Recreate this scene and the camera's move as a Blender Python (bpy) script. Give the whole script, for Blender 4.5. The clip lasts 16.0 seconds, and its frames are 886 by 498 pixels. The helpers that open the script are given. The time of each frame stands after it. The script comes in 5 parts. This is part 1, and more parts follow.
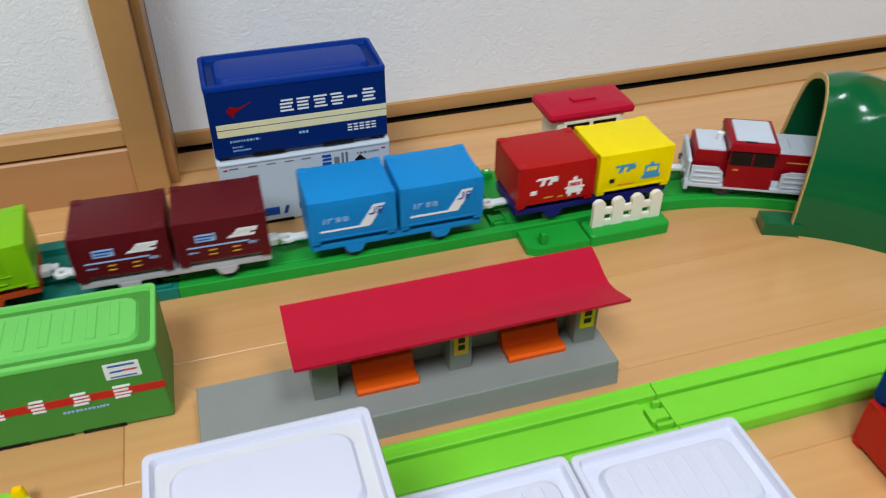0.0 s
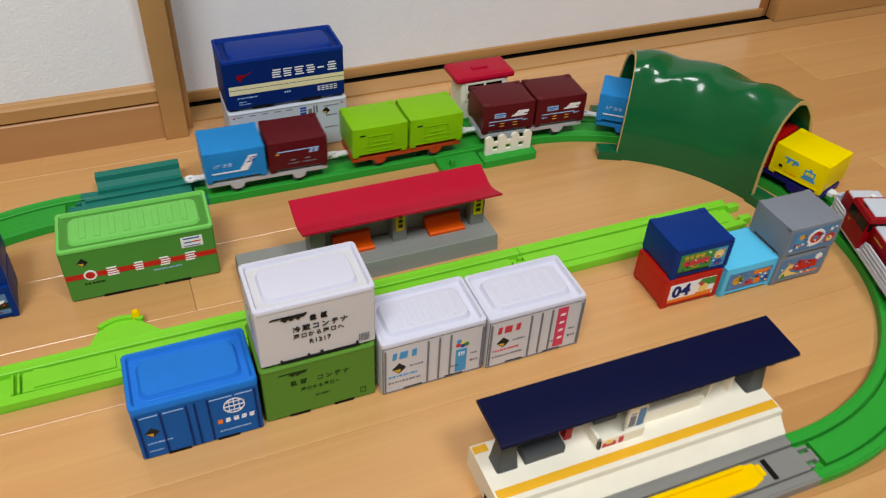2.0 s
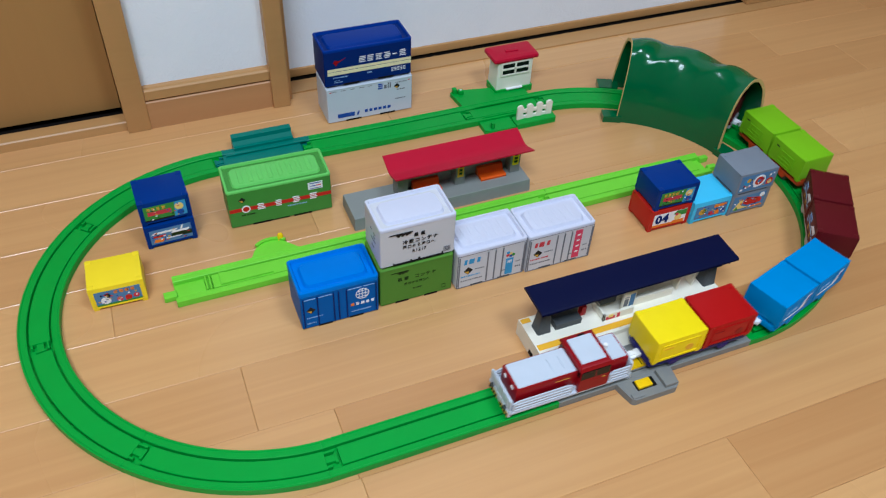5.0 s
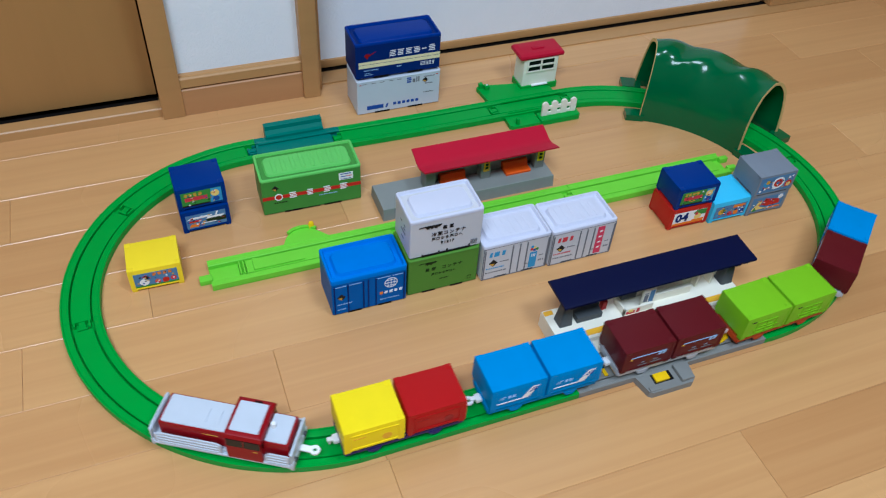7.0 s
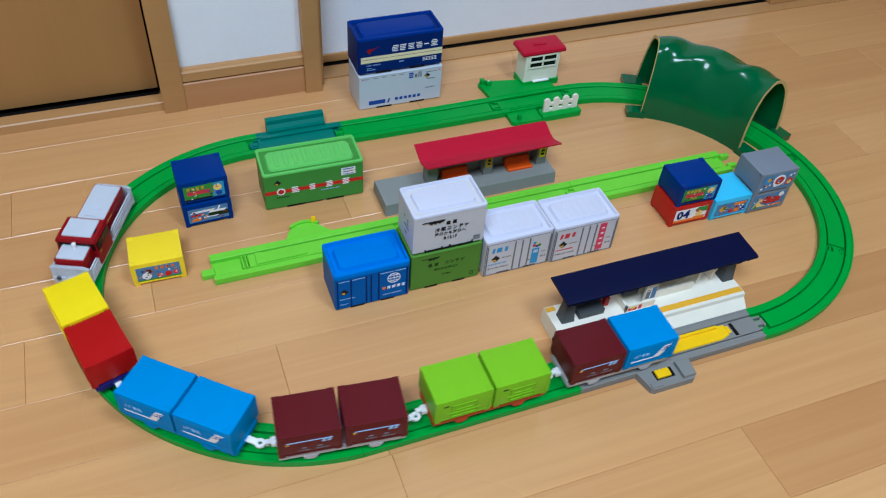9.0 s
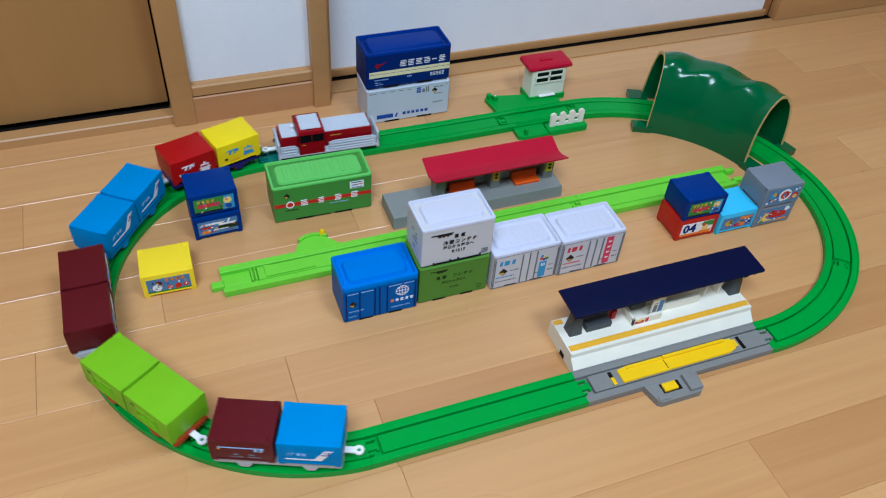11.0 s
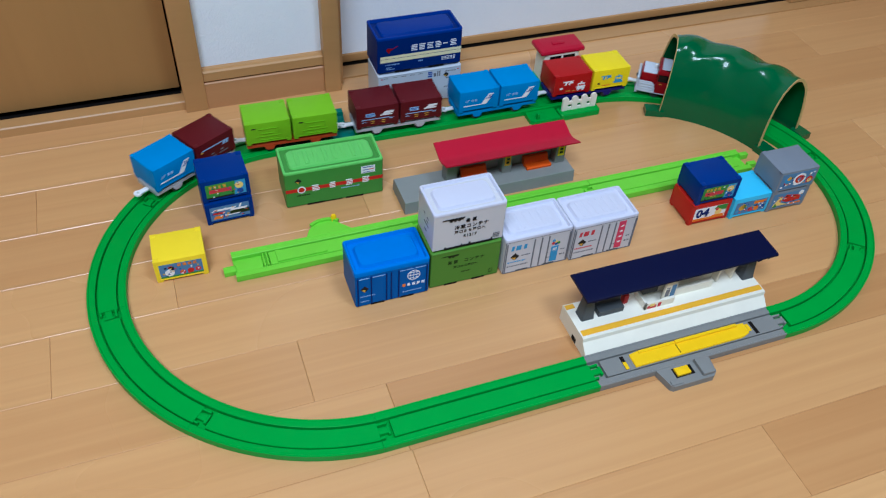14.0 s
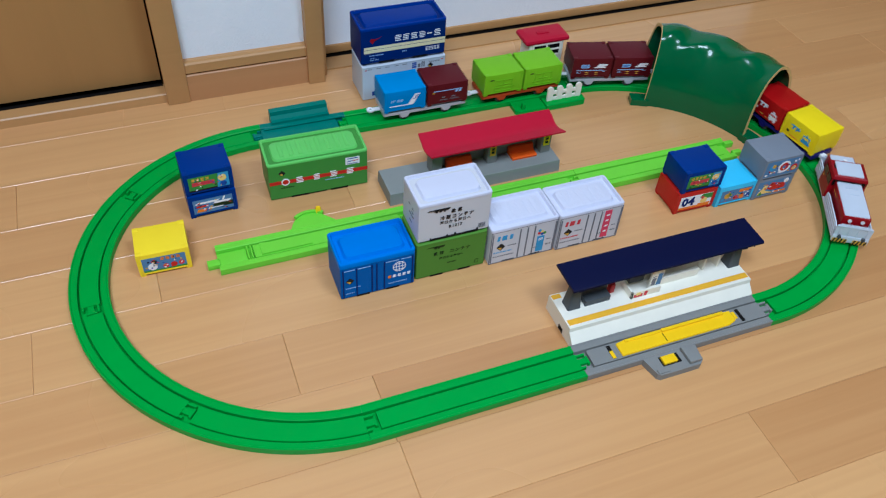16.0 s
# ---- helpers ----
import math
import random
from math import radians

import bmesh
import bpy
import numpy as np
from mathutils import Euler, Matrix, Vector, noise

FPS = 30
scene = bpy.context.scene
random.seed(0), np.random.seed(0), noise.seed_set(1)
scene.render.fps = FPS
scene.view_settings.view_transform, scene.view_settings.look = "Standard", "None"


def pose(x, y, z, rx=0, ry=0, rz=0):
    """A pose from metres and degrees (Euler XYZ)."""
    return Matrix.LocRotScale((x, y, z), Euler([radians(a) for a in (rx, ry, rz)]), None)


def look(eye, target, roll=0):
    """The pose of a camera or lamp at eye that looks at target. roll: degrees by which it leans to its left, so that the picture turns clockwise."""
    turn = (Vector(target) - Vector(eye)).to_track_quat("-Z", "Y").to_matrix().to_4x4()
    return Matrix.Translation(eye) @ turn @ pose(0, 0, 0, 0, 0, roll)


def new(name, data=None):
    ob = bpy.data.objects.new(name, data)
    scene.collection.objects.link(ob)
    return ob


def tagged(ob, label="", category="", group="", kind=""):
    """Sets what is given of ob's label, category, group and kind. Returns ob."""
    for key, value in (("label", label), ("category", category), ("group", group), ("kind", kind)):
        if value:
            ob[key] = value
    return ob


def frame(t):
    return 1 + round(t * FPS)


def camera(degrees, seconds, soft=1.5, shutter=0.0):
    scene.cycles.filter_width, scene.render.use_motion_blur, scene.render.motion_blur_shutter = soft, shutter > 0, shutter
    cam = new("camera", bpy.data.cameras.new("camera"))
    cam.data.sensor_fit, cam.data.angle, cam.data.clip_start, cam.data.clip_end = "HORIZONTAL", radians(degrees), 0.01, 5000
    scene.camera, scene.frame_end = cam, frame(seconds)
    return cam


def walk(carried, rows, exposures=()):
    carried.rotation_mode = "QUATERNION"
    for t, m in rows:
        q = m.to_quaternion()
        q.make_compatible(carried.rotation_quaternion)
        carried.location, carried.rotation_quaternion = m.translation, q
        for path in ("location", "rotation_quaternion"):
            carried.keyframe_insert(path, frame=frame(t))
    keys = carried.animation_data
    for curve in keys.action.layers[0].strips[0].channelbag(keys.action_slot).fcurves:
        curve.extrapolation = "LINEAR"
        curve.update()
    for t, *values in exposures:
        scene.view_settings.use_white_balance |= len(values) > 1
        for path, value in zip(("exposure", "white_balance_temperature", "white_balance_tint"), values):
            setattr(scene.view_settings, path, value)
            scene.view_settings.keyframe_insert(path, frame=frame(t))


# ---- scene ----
cam = camera(57.1, 16.0, soft=1.2, shutter=0.4)
PATH = [
    (0, (0.148, 0.005, 0.323), (0.617, 1.528, -0.886), 0.1),
    (0.5, (0.133, -0.04, 0.347), (0.635, 1.448, -0.891), 0.8),
    (1, (0.119, -0.095, 0.378), (0.633, 1.359, -0.896), 1.2),
    (1.5, (0.094, -0.151, 0.419), (0.656, 1.275, -0.865), 2.4),
    (2, (0.066, -0.206, 0.454), (0.684, 1.191, -0.837), 3.2),
    (2.5, (0.045, -0.253, 0.489), (0.683, 1.132, -0.805), 2.5),
    (3, (0.016, -0.283, 0.51), (0.653, 1.094, -0.793), 1.3),
    (3.5, (-0.008, -0.306, 0.537), (0.632, 1.065, -0.77), 1.5),
    (4, (-0.031, -0.341, 0.568), (0.606, 1.016, -0.756), 2.2),
    (4.5, (-0.047, -0.354, 0.593), (0.577, 0.967, -0.773), 3.4),
    (5, (-0.071, -0.373, 0.617), (0.523, 0.94, -0.77), 3.3),
    (5.2, (-0.073, -0.381, 0.627), (0.514, 0.94, -0.755), 3.2),
    (7.5, (-0.101, -0.38, 0.639), (0.467, 0.912, -0.778), 4.6),
    (8, (-0.103, -0.379, 0.637), (0.471, 0.909, -0.781), 4.9),
    (8.5, (-0.103, -0.378, 0.638), (0.474, 0.907, -0.782), 5.1),
    (11, (-0.111, -0.381, 0.642), (0.468, 0.932, -0.751), 5.0),
    (11.5, (-0.111, -0.382, 0.642), (0.458, 0.937, -0.75), 4.7),
    (12, (-0.112, -0.383, 0.641), (0.451, 0.934, -0.756), 4.5),
    (12.5, (-0.112, -0.383, 0.64), (0.444, 0.929, -0.763), 4.4),
    (13, (-0.112, -0.383, 0.64), (0.439, 0.925, -0.769), 4.3),
    (13.5, (-0.111, -0.381, 0.638), (0.437, 0.923, -0.775), 4.2),
    (14, (-0.111, -0.382, 0.639), (0.435, 0.92, -0.778), 4.2),
    (14.5, (-0.112, -0.382, 0.638), (0.436, 0.917, -0.781), 4.2),
    (15, (-0.11, -0.382, 0.638), (0.443, 0.912, -0.783), 4.2),
    (15.5, (-0.109, -0.384, 0.636), (0.452, 0.907, -0.784), 4.3),
    (16, (-0.108, -0.382, 0.634), (0.462, 0.899, -0.792), 4.5),
]
EXPOSURES = [(0, 0.14, 7100, 12), (0.5, 0.03, 8200, 13), (1.5, 0.02, 8000, 16), (2.5, -0.08, 7700, 17), (3.5, -0.15, 7350, 16), (4.3, -0.12, 6800, 15), (5, -0.06, 6200, 12), (7.5, -0.09, 5950, 11), (11, -0.08, 5900, 12), (16, -0.08, 5850, 12)]
walk(cam, [(t, look(eye, target, roll)) for t, eye, target, roll in PATH], EXPOSURES)


# ---- light ----
LAMP = (0.62, -0.85, 2.18)
# unseen second lamp, added to brighten the left side
LEFT_FILL = (-0.62, -0.92, 2.18)
for place, watts, across in ((LAMP, 25.0, 0.6), (LEFT_FILL, 49.0, 0.9)):
    lamp_data = bpy.data.lights.new("ceiling_lamp_light", "AREA")
    lamp_data.shape, lamp_data.size, lamp_data.energy = "DISK", across, watts
    lamp_data.color = (0.83, 0.99, 1.14)
    lamp_light = new("ceiling_lamp_light", lamp_data)
    lamp_light.matrix_world = pose(*place)

world = bpy.data.worlds.new("night")
scene.world = world
world.use_nodes = True
world.node_tree.nodes["Background"].inputs["Color"].default_value = (0.02, 0.02, 0.025, 1)
world.node_tree.nodes["Background"].inputs["Strength"].default_value = 0.1


# ---- materials ----
def srgb(r, g, b):
    return tuple(((c / 255 + 0.055) / 1.055) ** 2.4 if c > 10 else c / 255 / 12.92 for c in (r, g, b)) + (1.0,)


def material(name, rgb, rough=0.4, metal=0.0, grain=0.06, scale=60.0, bump=0.04, coat=0.0, spec=0.2):
    """Plastic, paint or metal: two scales of tint and gloss variation, fine relief."""
    m = bpy.data.materials.new(name)
    m.use_nodes = True
    nt = m.node_tree
    bsdf = nt.nodes["Principled BSDF"]
    co = nt.nodes.new("ShaderNodeTexCoord")
    big = nt.nodes.new("ShaderNodeTexNoise")
    big.inputs["Scale"].default_value = scale
    big.inputs["Detail"].default_value = 3
    fine = nt.nodes.new("ShaderNodeTexNoise")
    fine.inputs["Scale"].default_value = scale * 14
    fine.inputs["Detail"].default_value = 4
    nt.links.new(co.outputs["Object"], big.inputs["Vector"])
    nt.links.new(co.outputs["Object"], fine.inputs["Vector"])
    ramp = nt.nodes.new("ShaderNodeMixRGB")
    ramp.blend_type = "MIX"
    c = srgb(*rgb)
    ramp.inputs[1].default_value = tuple(v * (1 - grain) for v in c[:3]) + (1,)
    ramp.inputs[2].default_value = tuple(min(1, v * (1 + grain)) for v in c[:3]) + (1,)
    nt.links.new(big.outputs["Fac"], ramp.inputs[0])
    nt.links.new(ramp.outputs[0], bsdf.inputs["Base Color"])
    mr = nt.nodes.new("ShaderNodeMapRange")
    mr.inputs["To Min"].default_value = max(0.03, rough - 0.09)
    mr.inputs["To Max"].default_value = min(1, rough + 0.09)
    nt.links.new(fine.outputs["Fac"], mr.inputs["Value"])
    nt.links.new(mr.outputs["Result"], bsdf.inputs["Roughness"])
    if bump:
        bp = nt.nodes.new("ShaderNodeBump")
        bp.inputs["Strength"].default_value = bump
        bp.inputs["Distance"].default_value = 0.0006
        nt.links.new(fine.outputs["Fac"], bp.inputs["Height"])
        nt.links.new(bp.outputs["Normal"], bsdf.inputs["Normal"])
    bsdf.inputs["Metallic"].default_value = metal
    bsdf.inputs["Coat Weight"].default_value = coat
    bsdf.inputs["Coat Roughness"].default_value = 0.08
    bsdf.inputs["Specular IOR Level"].default_value = spec
    return m


def wood(name, light, dark, rough=0.3, grain=(3, 60, 60), per_piece=0.5, coat=0.0, tinted=False):
    """Planed timber with long grain along x, tint varying from board to board."""
    m = bpy.data.materials.new(name)
    m.use_nodes = True
    nt = m.node_tree
    bsdf = nt.nodes["Principled BSDF"]
    co = nt.nodes.new("ShaderNodeTexCoord")
    info = nt.nodes.new("ShaderNodeObjectInfo")
    shift = nt.nodes.new("ShaderNodeVectorMath")
    shift.operation = "MULTIPLY_ADD"
    nt.links.new(info.outputs["Random"], shift.inputs[0])
    shift.inputs[1].default_value = (7, 3, 5)
    nt.links.new(co.outputs["Object"], shift.inputs[2])
    mp = nt.nodes.new("ShaderNodeMapping")
    mp.inputs["Scale"].default_value = grain
    nt.links.new(shift.outputs[0], mp.inputs["Vector"])
    n1 = nt.nodes.new("ShaderNodeTexNoise")
    n1.inputs["Scale"].default_value = 1.0
    n1.inputs["Detail"].default_value = 5
    n1.inputs["Distortion"].default_value = 0.6
    nt.links.new(mp.outputs[0], n1.inputs["Vector"])
    n2 = nt.nodes.new("ShaderNodeTexNoise")
    n2.inputs["Scale"].default_value = 3.2
    nt.links.new(shift.outputs[0], n2.inputs["Vector"])
    mix = nt.nodes.new("ShaderNodeMixRGB")
    mix.inputs[1].default_value, mix.inputs[2].default_value = srgb(*light), srgb(*dark)
    add = nt.nodes.new("ShaderNodeMath")
    add.operation = "MULTIPLY_ADD"
    tone = nt.nodes.new("ShaderNodeSeparateColor")
    nt.links.new(info.outputs["Color"], tone.inputs[0])
    nt.links.new(tone.outputs[0] if tinted else info.outputs["Random"], add.inputs[0])
    add.inputs[1].default_value = per_piece
    sub = nt.nodes.new("ShaderNodeMath")
    sub.operation = "MULTIPLY_ADD"
    nt.links.new(n1.outputs["Fac"], sub.inputs[0])
    sub.inputs[1].default_value = 0.55
    sub.inputs[2].default_value = -0.2
    half = nt.nodes.new("ShaderNodeMath")
    half.operation = "MULTIPLY_ADD"
    nt.links.new(n2.outputs["Fac"], half.inputs[0])
    half.inputs[1].default_value = 0.34
    nt.links.new(sub.outputs[0], half.inputs[2])
    nt.links.new(half.outputs[0], add.inputs[2])
    add.use_clamp = True
    nt.links.new(add.outputs[0], mix.inputs[0])
    nt.links.new(mix.outputs[0], bsdf.inputs["Base Color"])
    mr = nt.nodes.new("ShaderNodeMapRange")
    mr.inputs["To Min"].default_value, mr.inputs["To Max"].default_value = rough - 0.06, rough + 0.1
    nt.links.new(n2.outputs["Fac"], mr.inputs["Value"])
    nt.links.new(mr.outputs["Result"], bsdf.inputs["Roughness"])
    bp = nt.nodes.new("ShaderNodeBump")
    bp.inputs["Strength"].default_value = 0.05
    bp.inputs["Distance"].default_value = 0.0008
    nt.links.new(n1.outputs["Fac"], bp.inputs["Height"])
    nt.links.new(bp.outputs["Normal"], bsdf.inputs["Normal"])
    bsdf.inputs["Coat Weight"].default_value = coat
    bsdf.inputs["Coat Roughness"].default_value = 0.15
    return m


def wallpaper(name, rgb, scale=260.0, depth=0.5):
    m = material(name, rgb, 0.85, bump=0, grain=0.03, scale=20)
    nt = m.node_tree
    bsdf = nt.nodes["Principled BSDF"]
    co = nt.nodes.new("ShaderNodeTexCoord")
    n = nt.nodes.new("ShaderNodeTexNoise")
    n.inputs["Scale"].default_value = scale
    n.inputs["Detail"].default_value = 5
    n.inputs["Distortion"].default_value = 1.2
    nt.links.new(co.outputs["Object"], n.inputs["Vector"])
    bp = nt.nodes.new("ShaderNodeBump")
    bp.inputs["Strength"].default_value = depth
    bp.inputs["Distance"].default_value = 0.002
    nt.links.new(n.outputs["Fac"], bp.inputs["Height"])
    nt.links.new(bp.outputs["Normal"], bsdf.inputs["Normal"])
    return m


FLOOR_WOOD = wood("floor_wood", (223, 171, 113), (185, 128, 77), 0.27, (2.5, 110, 110), 0.55, 0.18, True)
TRIM_WOOD = wood("trim_wood", (196, 148, 94), (168, 120, 70), 0.42, (5, 60, 60), 0.2)
BASE_WOOD = wood("base_wood", (178, 122, 72), (146, 94, 52), 0.45, (5, 60, 60), 0.2)
BOARD_WOOD = wood("base_board_wood", (196, 142, 94), (168, 116, 72), 0.45, (5, 60, 60), 0.2)
DOOR_WOOD = wood("door_board", (180, 134, 78), (160, 116, 66), 0.5, (40, 40, 3), 0.1)
PAPER = wallpaper("door_paper", (236, 238, 242), 230, 0.34)
# grey set on the unseen walls and ceiling so they bounce less light
DIM_PLASTER = wallpaper("plaster", (122, 118, 112), 120, 0.3)
# near-black fill for gaps and slots, in place of the shade inside them
BLACK = material("gap_shade_black", (16, 12, 10), 0.7, bump=0)
RAIL_GREEN = material("rail_green_plastic", (4, 156, 54), 0.4, spec=0.22)
RAIL_LIME = material("rail_lime_plastic", (118, 210, 56), 0.4)
RAIL_TEAL = material("rail_teal_plastic", (0, 118, 104), 0.36)
GREY = material("grey_plastic", (132, 132, 128), 0.42)
PLAT_GREY = material("platform_grey_plastic", (136, 139, 134), 0.5)
DARK_GREY = material("dark_grey_plastic", (74, 78, 80), 0.45)
YELLOW = material("yellow_plastic", (250, 200, 10), 0.35)
LINE_YELLOW = material("line_yellow", (240, 178, 50), 0.4)
CREAM = material("cream_plastic", (238, 232, 214), 0.42)
FENCE_WHITE = material("fence_white", (238, 232, 216), 0.4)
NAVY = material("navy_plastic", (4, 11, 50), 0.5, spec=0.12)
CRIMSON = material("crimson_plastic", (186, 12, 46), 0.45)
ORANGE = material("orange_plastic", (240, 92, 20), 0.4)
TUNNEL = material("tunnel_green_gloss", (0, 94, 52), 0.2, grain=0.12, scale=25, bump=0.0, coat=0.38, spec=0.2)
TUNNEL_EDGE = material("tunnel_cut_edge", (205, 172, 110), 0.6, grain=0.2, scale=200)
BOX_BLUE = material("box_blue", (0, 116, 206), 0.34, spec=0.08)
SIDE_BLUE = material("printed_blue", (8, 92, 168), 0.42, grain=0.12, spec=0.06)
BOX_WHITE = material("box_white", (208, 209, 224), 0.36, grain=0.02)
# printed white, lowered so the container fronts look less lit
PRINT_WHITE_DIM = material("printed_white_dimmed", (204, 203, 206), 0.42, grain=0.03)
PRINT_GREEN = material("printed_green", (82, 134, 48), 0.45)
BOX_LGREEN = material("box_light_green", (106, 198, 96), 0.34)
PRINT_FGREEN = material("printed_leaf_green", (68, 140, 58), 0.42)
BOX_NAVY = material("box_navy", (2, 50, 134), 0.34, spec=0.1)
PRINT_NAVY = material("printed_navy", (2, 38, 104), 0.4, spec=0.1)
PRINT_ICE = material("printed_pale_grey", (198, 206, 216), 0.4, grain=0.03)
INK = material("black_ink", (28, 28, 30), 0.5, bump=0)
INK_GREY = material("grey_ink", (116, 118, 124), 0.5, bump=0)
INK_GREEN = material("dark_green_ink", (24, 48, 16), 0.5, bump=0)
INK_WHITE = material("white_ink", (236, 236, 236), 0.5, bump=0)
INK_PALE = material("pale_blue_ink", (150, 188, 226), 0.5, bump=0)
INK_RED = material("red_ink", (200, 40, 30), 0.5, bump=0)
INK_CREAM = material("cream_ink", (232, 222, 178), 0.5, bump=0)
INK_BLUE = material("blue_ink", (26, 76, 158), 0.5, bump=0)
INK_SKY = material("sky_ink", (58, 150, 200), 0.5, bump=0)
INK_PINK = material("pink_ink", (216, 66, 96), 0.5, bump=0)
INK_ROSE = material("rose_ink", (204, 60, 70), 0.5, bump=0)
INK_GOLD = material("gold_ink", (212, 162, 60), 0.5, bump=0)
INK_ORANGE = material("orange_ink", (236, 128, 40), 0.5, bump=0)
INK_LEAF = material("leaf_ink", (60, 140, 60), 0.5, bump=0)
INK_SKIN = material("peach_ink", (238, 206, 120), 0.5, bump=0)
INK_NIGHT = material("steel_blue_ink", (84, 128, 168), 0.5, bump=0)
T_MAROON = material("maroon_plastic", (92, 16, 24), 0.45)
T_BLUE = material("sky_blue_plastic", (0, 134, 202), 0.45, spec=0.06)
T_LIME = material("lime_plastic", (124, 190, 24), 0.42)
T_RED = material("red_plastic", (178, 14, 16), 0.42)
T_YELLOW = material("lemon_plastic", (250, 220, 10), 0.4)
T_NAVYFRAME = material("indigo_plastic", (26, 26, 104), 0.4)
T_SILVER = material("silver_plastic", (184, 188, 194), 0.36, metal=0.15)
T_RUST = material("rust_orange_plastic", (178, 66, 28), 0.42)
T_WHITE = material("white_plastic", (240, 240, 240), 0.35)
LOCO_RED = material("locomotive_red", (146, 8, 20), 0.34)
LOCO_GREY = material("locomotive_pale_grey", (198, 206, 216), 0.38)
GLASS_BLACK = material("dark_window", (18, 18, 20), 0.12, bump=0)
S_NAVY = material("block_navy", (0, 50, 124), 0.36, spec=0.08)
S_RED = material("block_red", (190, 34, 26), 0.38)
S_CYAN = material("block_cyan", (70, 196, 236), 0.36)
S_GREY = material("block_grey", (124, 132, 142), 0.42)
S_YELLOW = material("block_yellow", (252, 218, 40), 0.36)


# ---- mesh helpers ----
def box(bm, x0, y0, z0, x1, y1, z1, bevel=0.0, m=None):
    vs = [bm.verts.new((x, y, z)) for z in (z0, z1) for y in (y0, y1) for x in (x0, x1)]
    fs = [bm.faces.new([vs[i] for i in f]) for f in ((0, 2, 3, 1), (4, 5, 7, 6), (0, 1, 5, 4), (2, 6, 7, 3), (0, 4, 6, 2), (1, 3, 7, 5))]
    if bevel:
        edges = list({e for f in fs for e in f.edges})
        made = bmesh.ops.bevel(bm, geom=edges, offset=bevel, segments=2, affect="EDGES", profile=0.6)
        vs = list({v for f in made["faces"] for v in f.verts} | {v for f in fs if f.is_valid for v in f.verts})
    if m is not None:
        bmesh.ops.transform(bm, matrix=m, verts=vs)
    return vs


def rounded(w, d, r, n=5):
    """Outline of a rectangle w by d with corners rounded by r, about the origin."""
    r = max(r, 1e-5)
    out = []
    for cx, cy, a0 in ((w / 2 - r, d / 2 - r, 0), (-w / 2 + r, d / 2 - r, 90), (-w / 2 + r, -d / 2 + r, 180), (w / 2 - r, -d / 2 + r, 270)):
        for k in range(n + 1):
            a = radians(a0 + 90 * k / n)
            out.append((cx + r * math.cos(a), cy + r * math.sin(a)))
    return out


def loft(bm, loops, cap_bottom=True, cap_top=True):
    """Skin through closed loops of 3D points, all of one length."""
    rings = [[bm.verts.new(p) for p in loop] for loop in loops]
    n = len(rings[0])
    for a, b in zip(rings, rings[1:]):
        for i in range(n):
            bm.faces.new((a[i], a[(i + 1) % n], b[(i + 1) % n], b[i]))
    if cap_bottom:
        bm.faces.new(rings[0][::-1])
    if cap_top:
        bm.faces.new(rings[-1])
    return rings


def rr_loft(bm, levels, x=0.0, y=0.0):
    """Skin through rounded rectangles given as (width, depth, radius, z)."""
    loft(bm, [[(px + x, py + y, z) for px, py in rounded(w, d, r)] for w, d, r, z in levels])


def prism(bm, outline, a0, a1, axis="z"):
    """An outline pushed along an axis from a0 to a1."""
    if axis == "z":
        f = lambda p, a: (p[0], p[1], a)
    elif axis == "y":
        f = lambda p, a: (p[0], a, p[1])
    else:
        f = lambda p, a: (a, p[0], p[1])
    loft(bm, [[f(p, a0) for p in outline], [f(p, a1) for p in outline]])


def circle(cx, cy, r, n=20):
    return [(cx + r * math.cos(2 * math.pi * k / n), cy + r * math.sin(2 * math.pi * k / n)) for k in range(n)]


def finish(name, bm, mat, smooth=True):
    bmesh.ops.recalc_face_normals(bm, faces=bm.faces)
    me = bpy.data.meshes.new(name)
    bm.to_mesh(me)
    bm.free()
    me.materials.append(mat)
    if smooth:
        me.shade_smooth()
        me.set_sharp_from_angle(angle=radians(32))
    return me


def part(name, bm, mat, parent, label="", smooth=True):
    ob = new(name, finish(name, bm, mat, smooth))
    ob.parent = parent
    if label:
        ob["label"] = label
    return ob


def thing(name, label, category, m=None, group="", kind=""):
    ob = new(name)
    ob.empty_display_size = 0.02
    if m is not None:
        ob.matrix_basis = m
    return tagged(ob, label, category, group, kind)


def box_part(name, mat, parent, bounds, bevel=0.0, label=""):
    bm = bmesh.new()
    box(bm, *bounds, bevel=bevel)
    return part(name, bm, mat, parent, label, bevel > 0)


def setting(name, bm, mat, label, category, smooth=False):
    ob = new(name, finish(name, bm, mat, smooth))
    return tagged(ob, label, category, kind="structure")


# ---- room ----
X0, X1, Y0, Y1, ZC = -1.7, 2.3, -2.4, 0.625, 2.4
PLANK, SEAM = 0.0755, 0.052

floor_bm = bmesh.new()
box(floor_bm, X0, Y0, -0.03, X1, Y1 + 0.1, -0.004)
floor = setting("floor", floor_bm, BASE_WOOD, "polished light brown wooden strip floor", "floor")

WALL_Y = 0.534
P1, P2 = (-0.0985, -0.0705), (0.084, 0.1125)


def wall_back():
    bm = bmesh.new()
    box(bm, X0, 0.70, -0.03, X1, 0.78, ZC)
    return setting("wall_north", bm, DIM_PLASTER, "plain plaster wall behind the sliding doors", "wall")


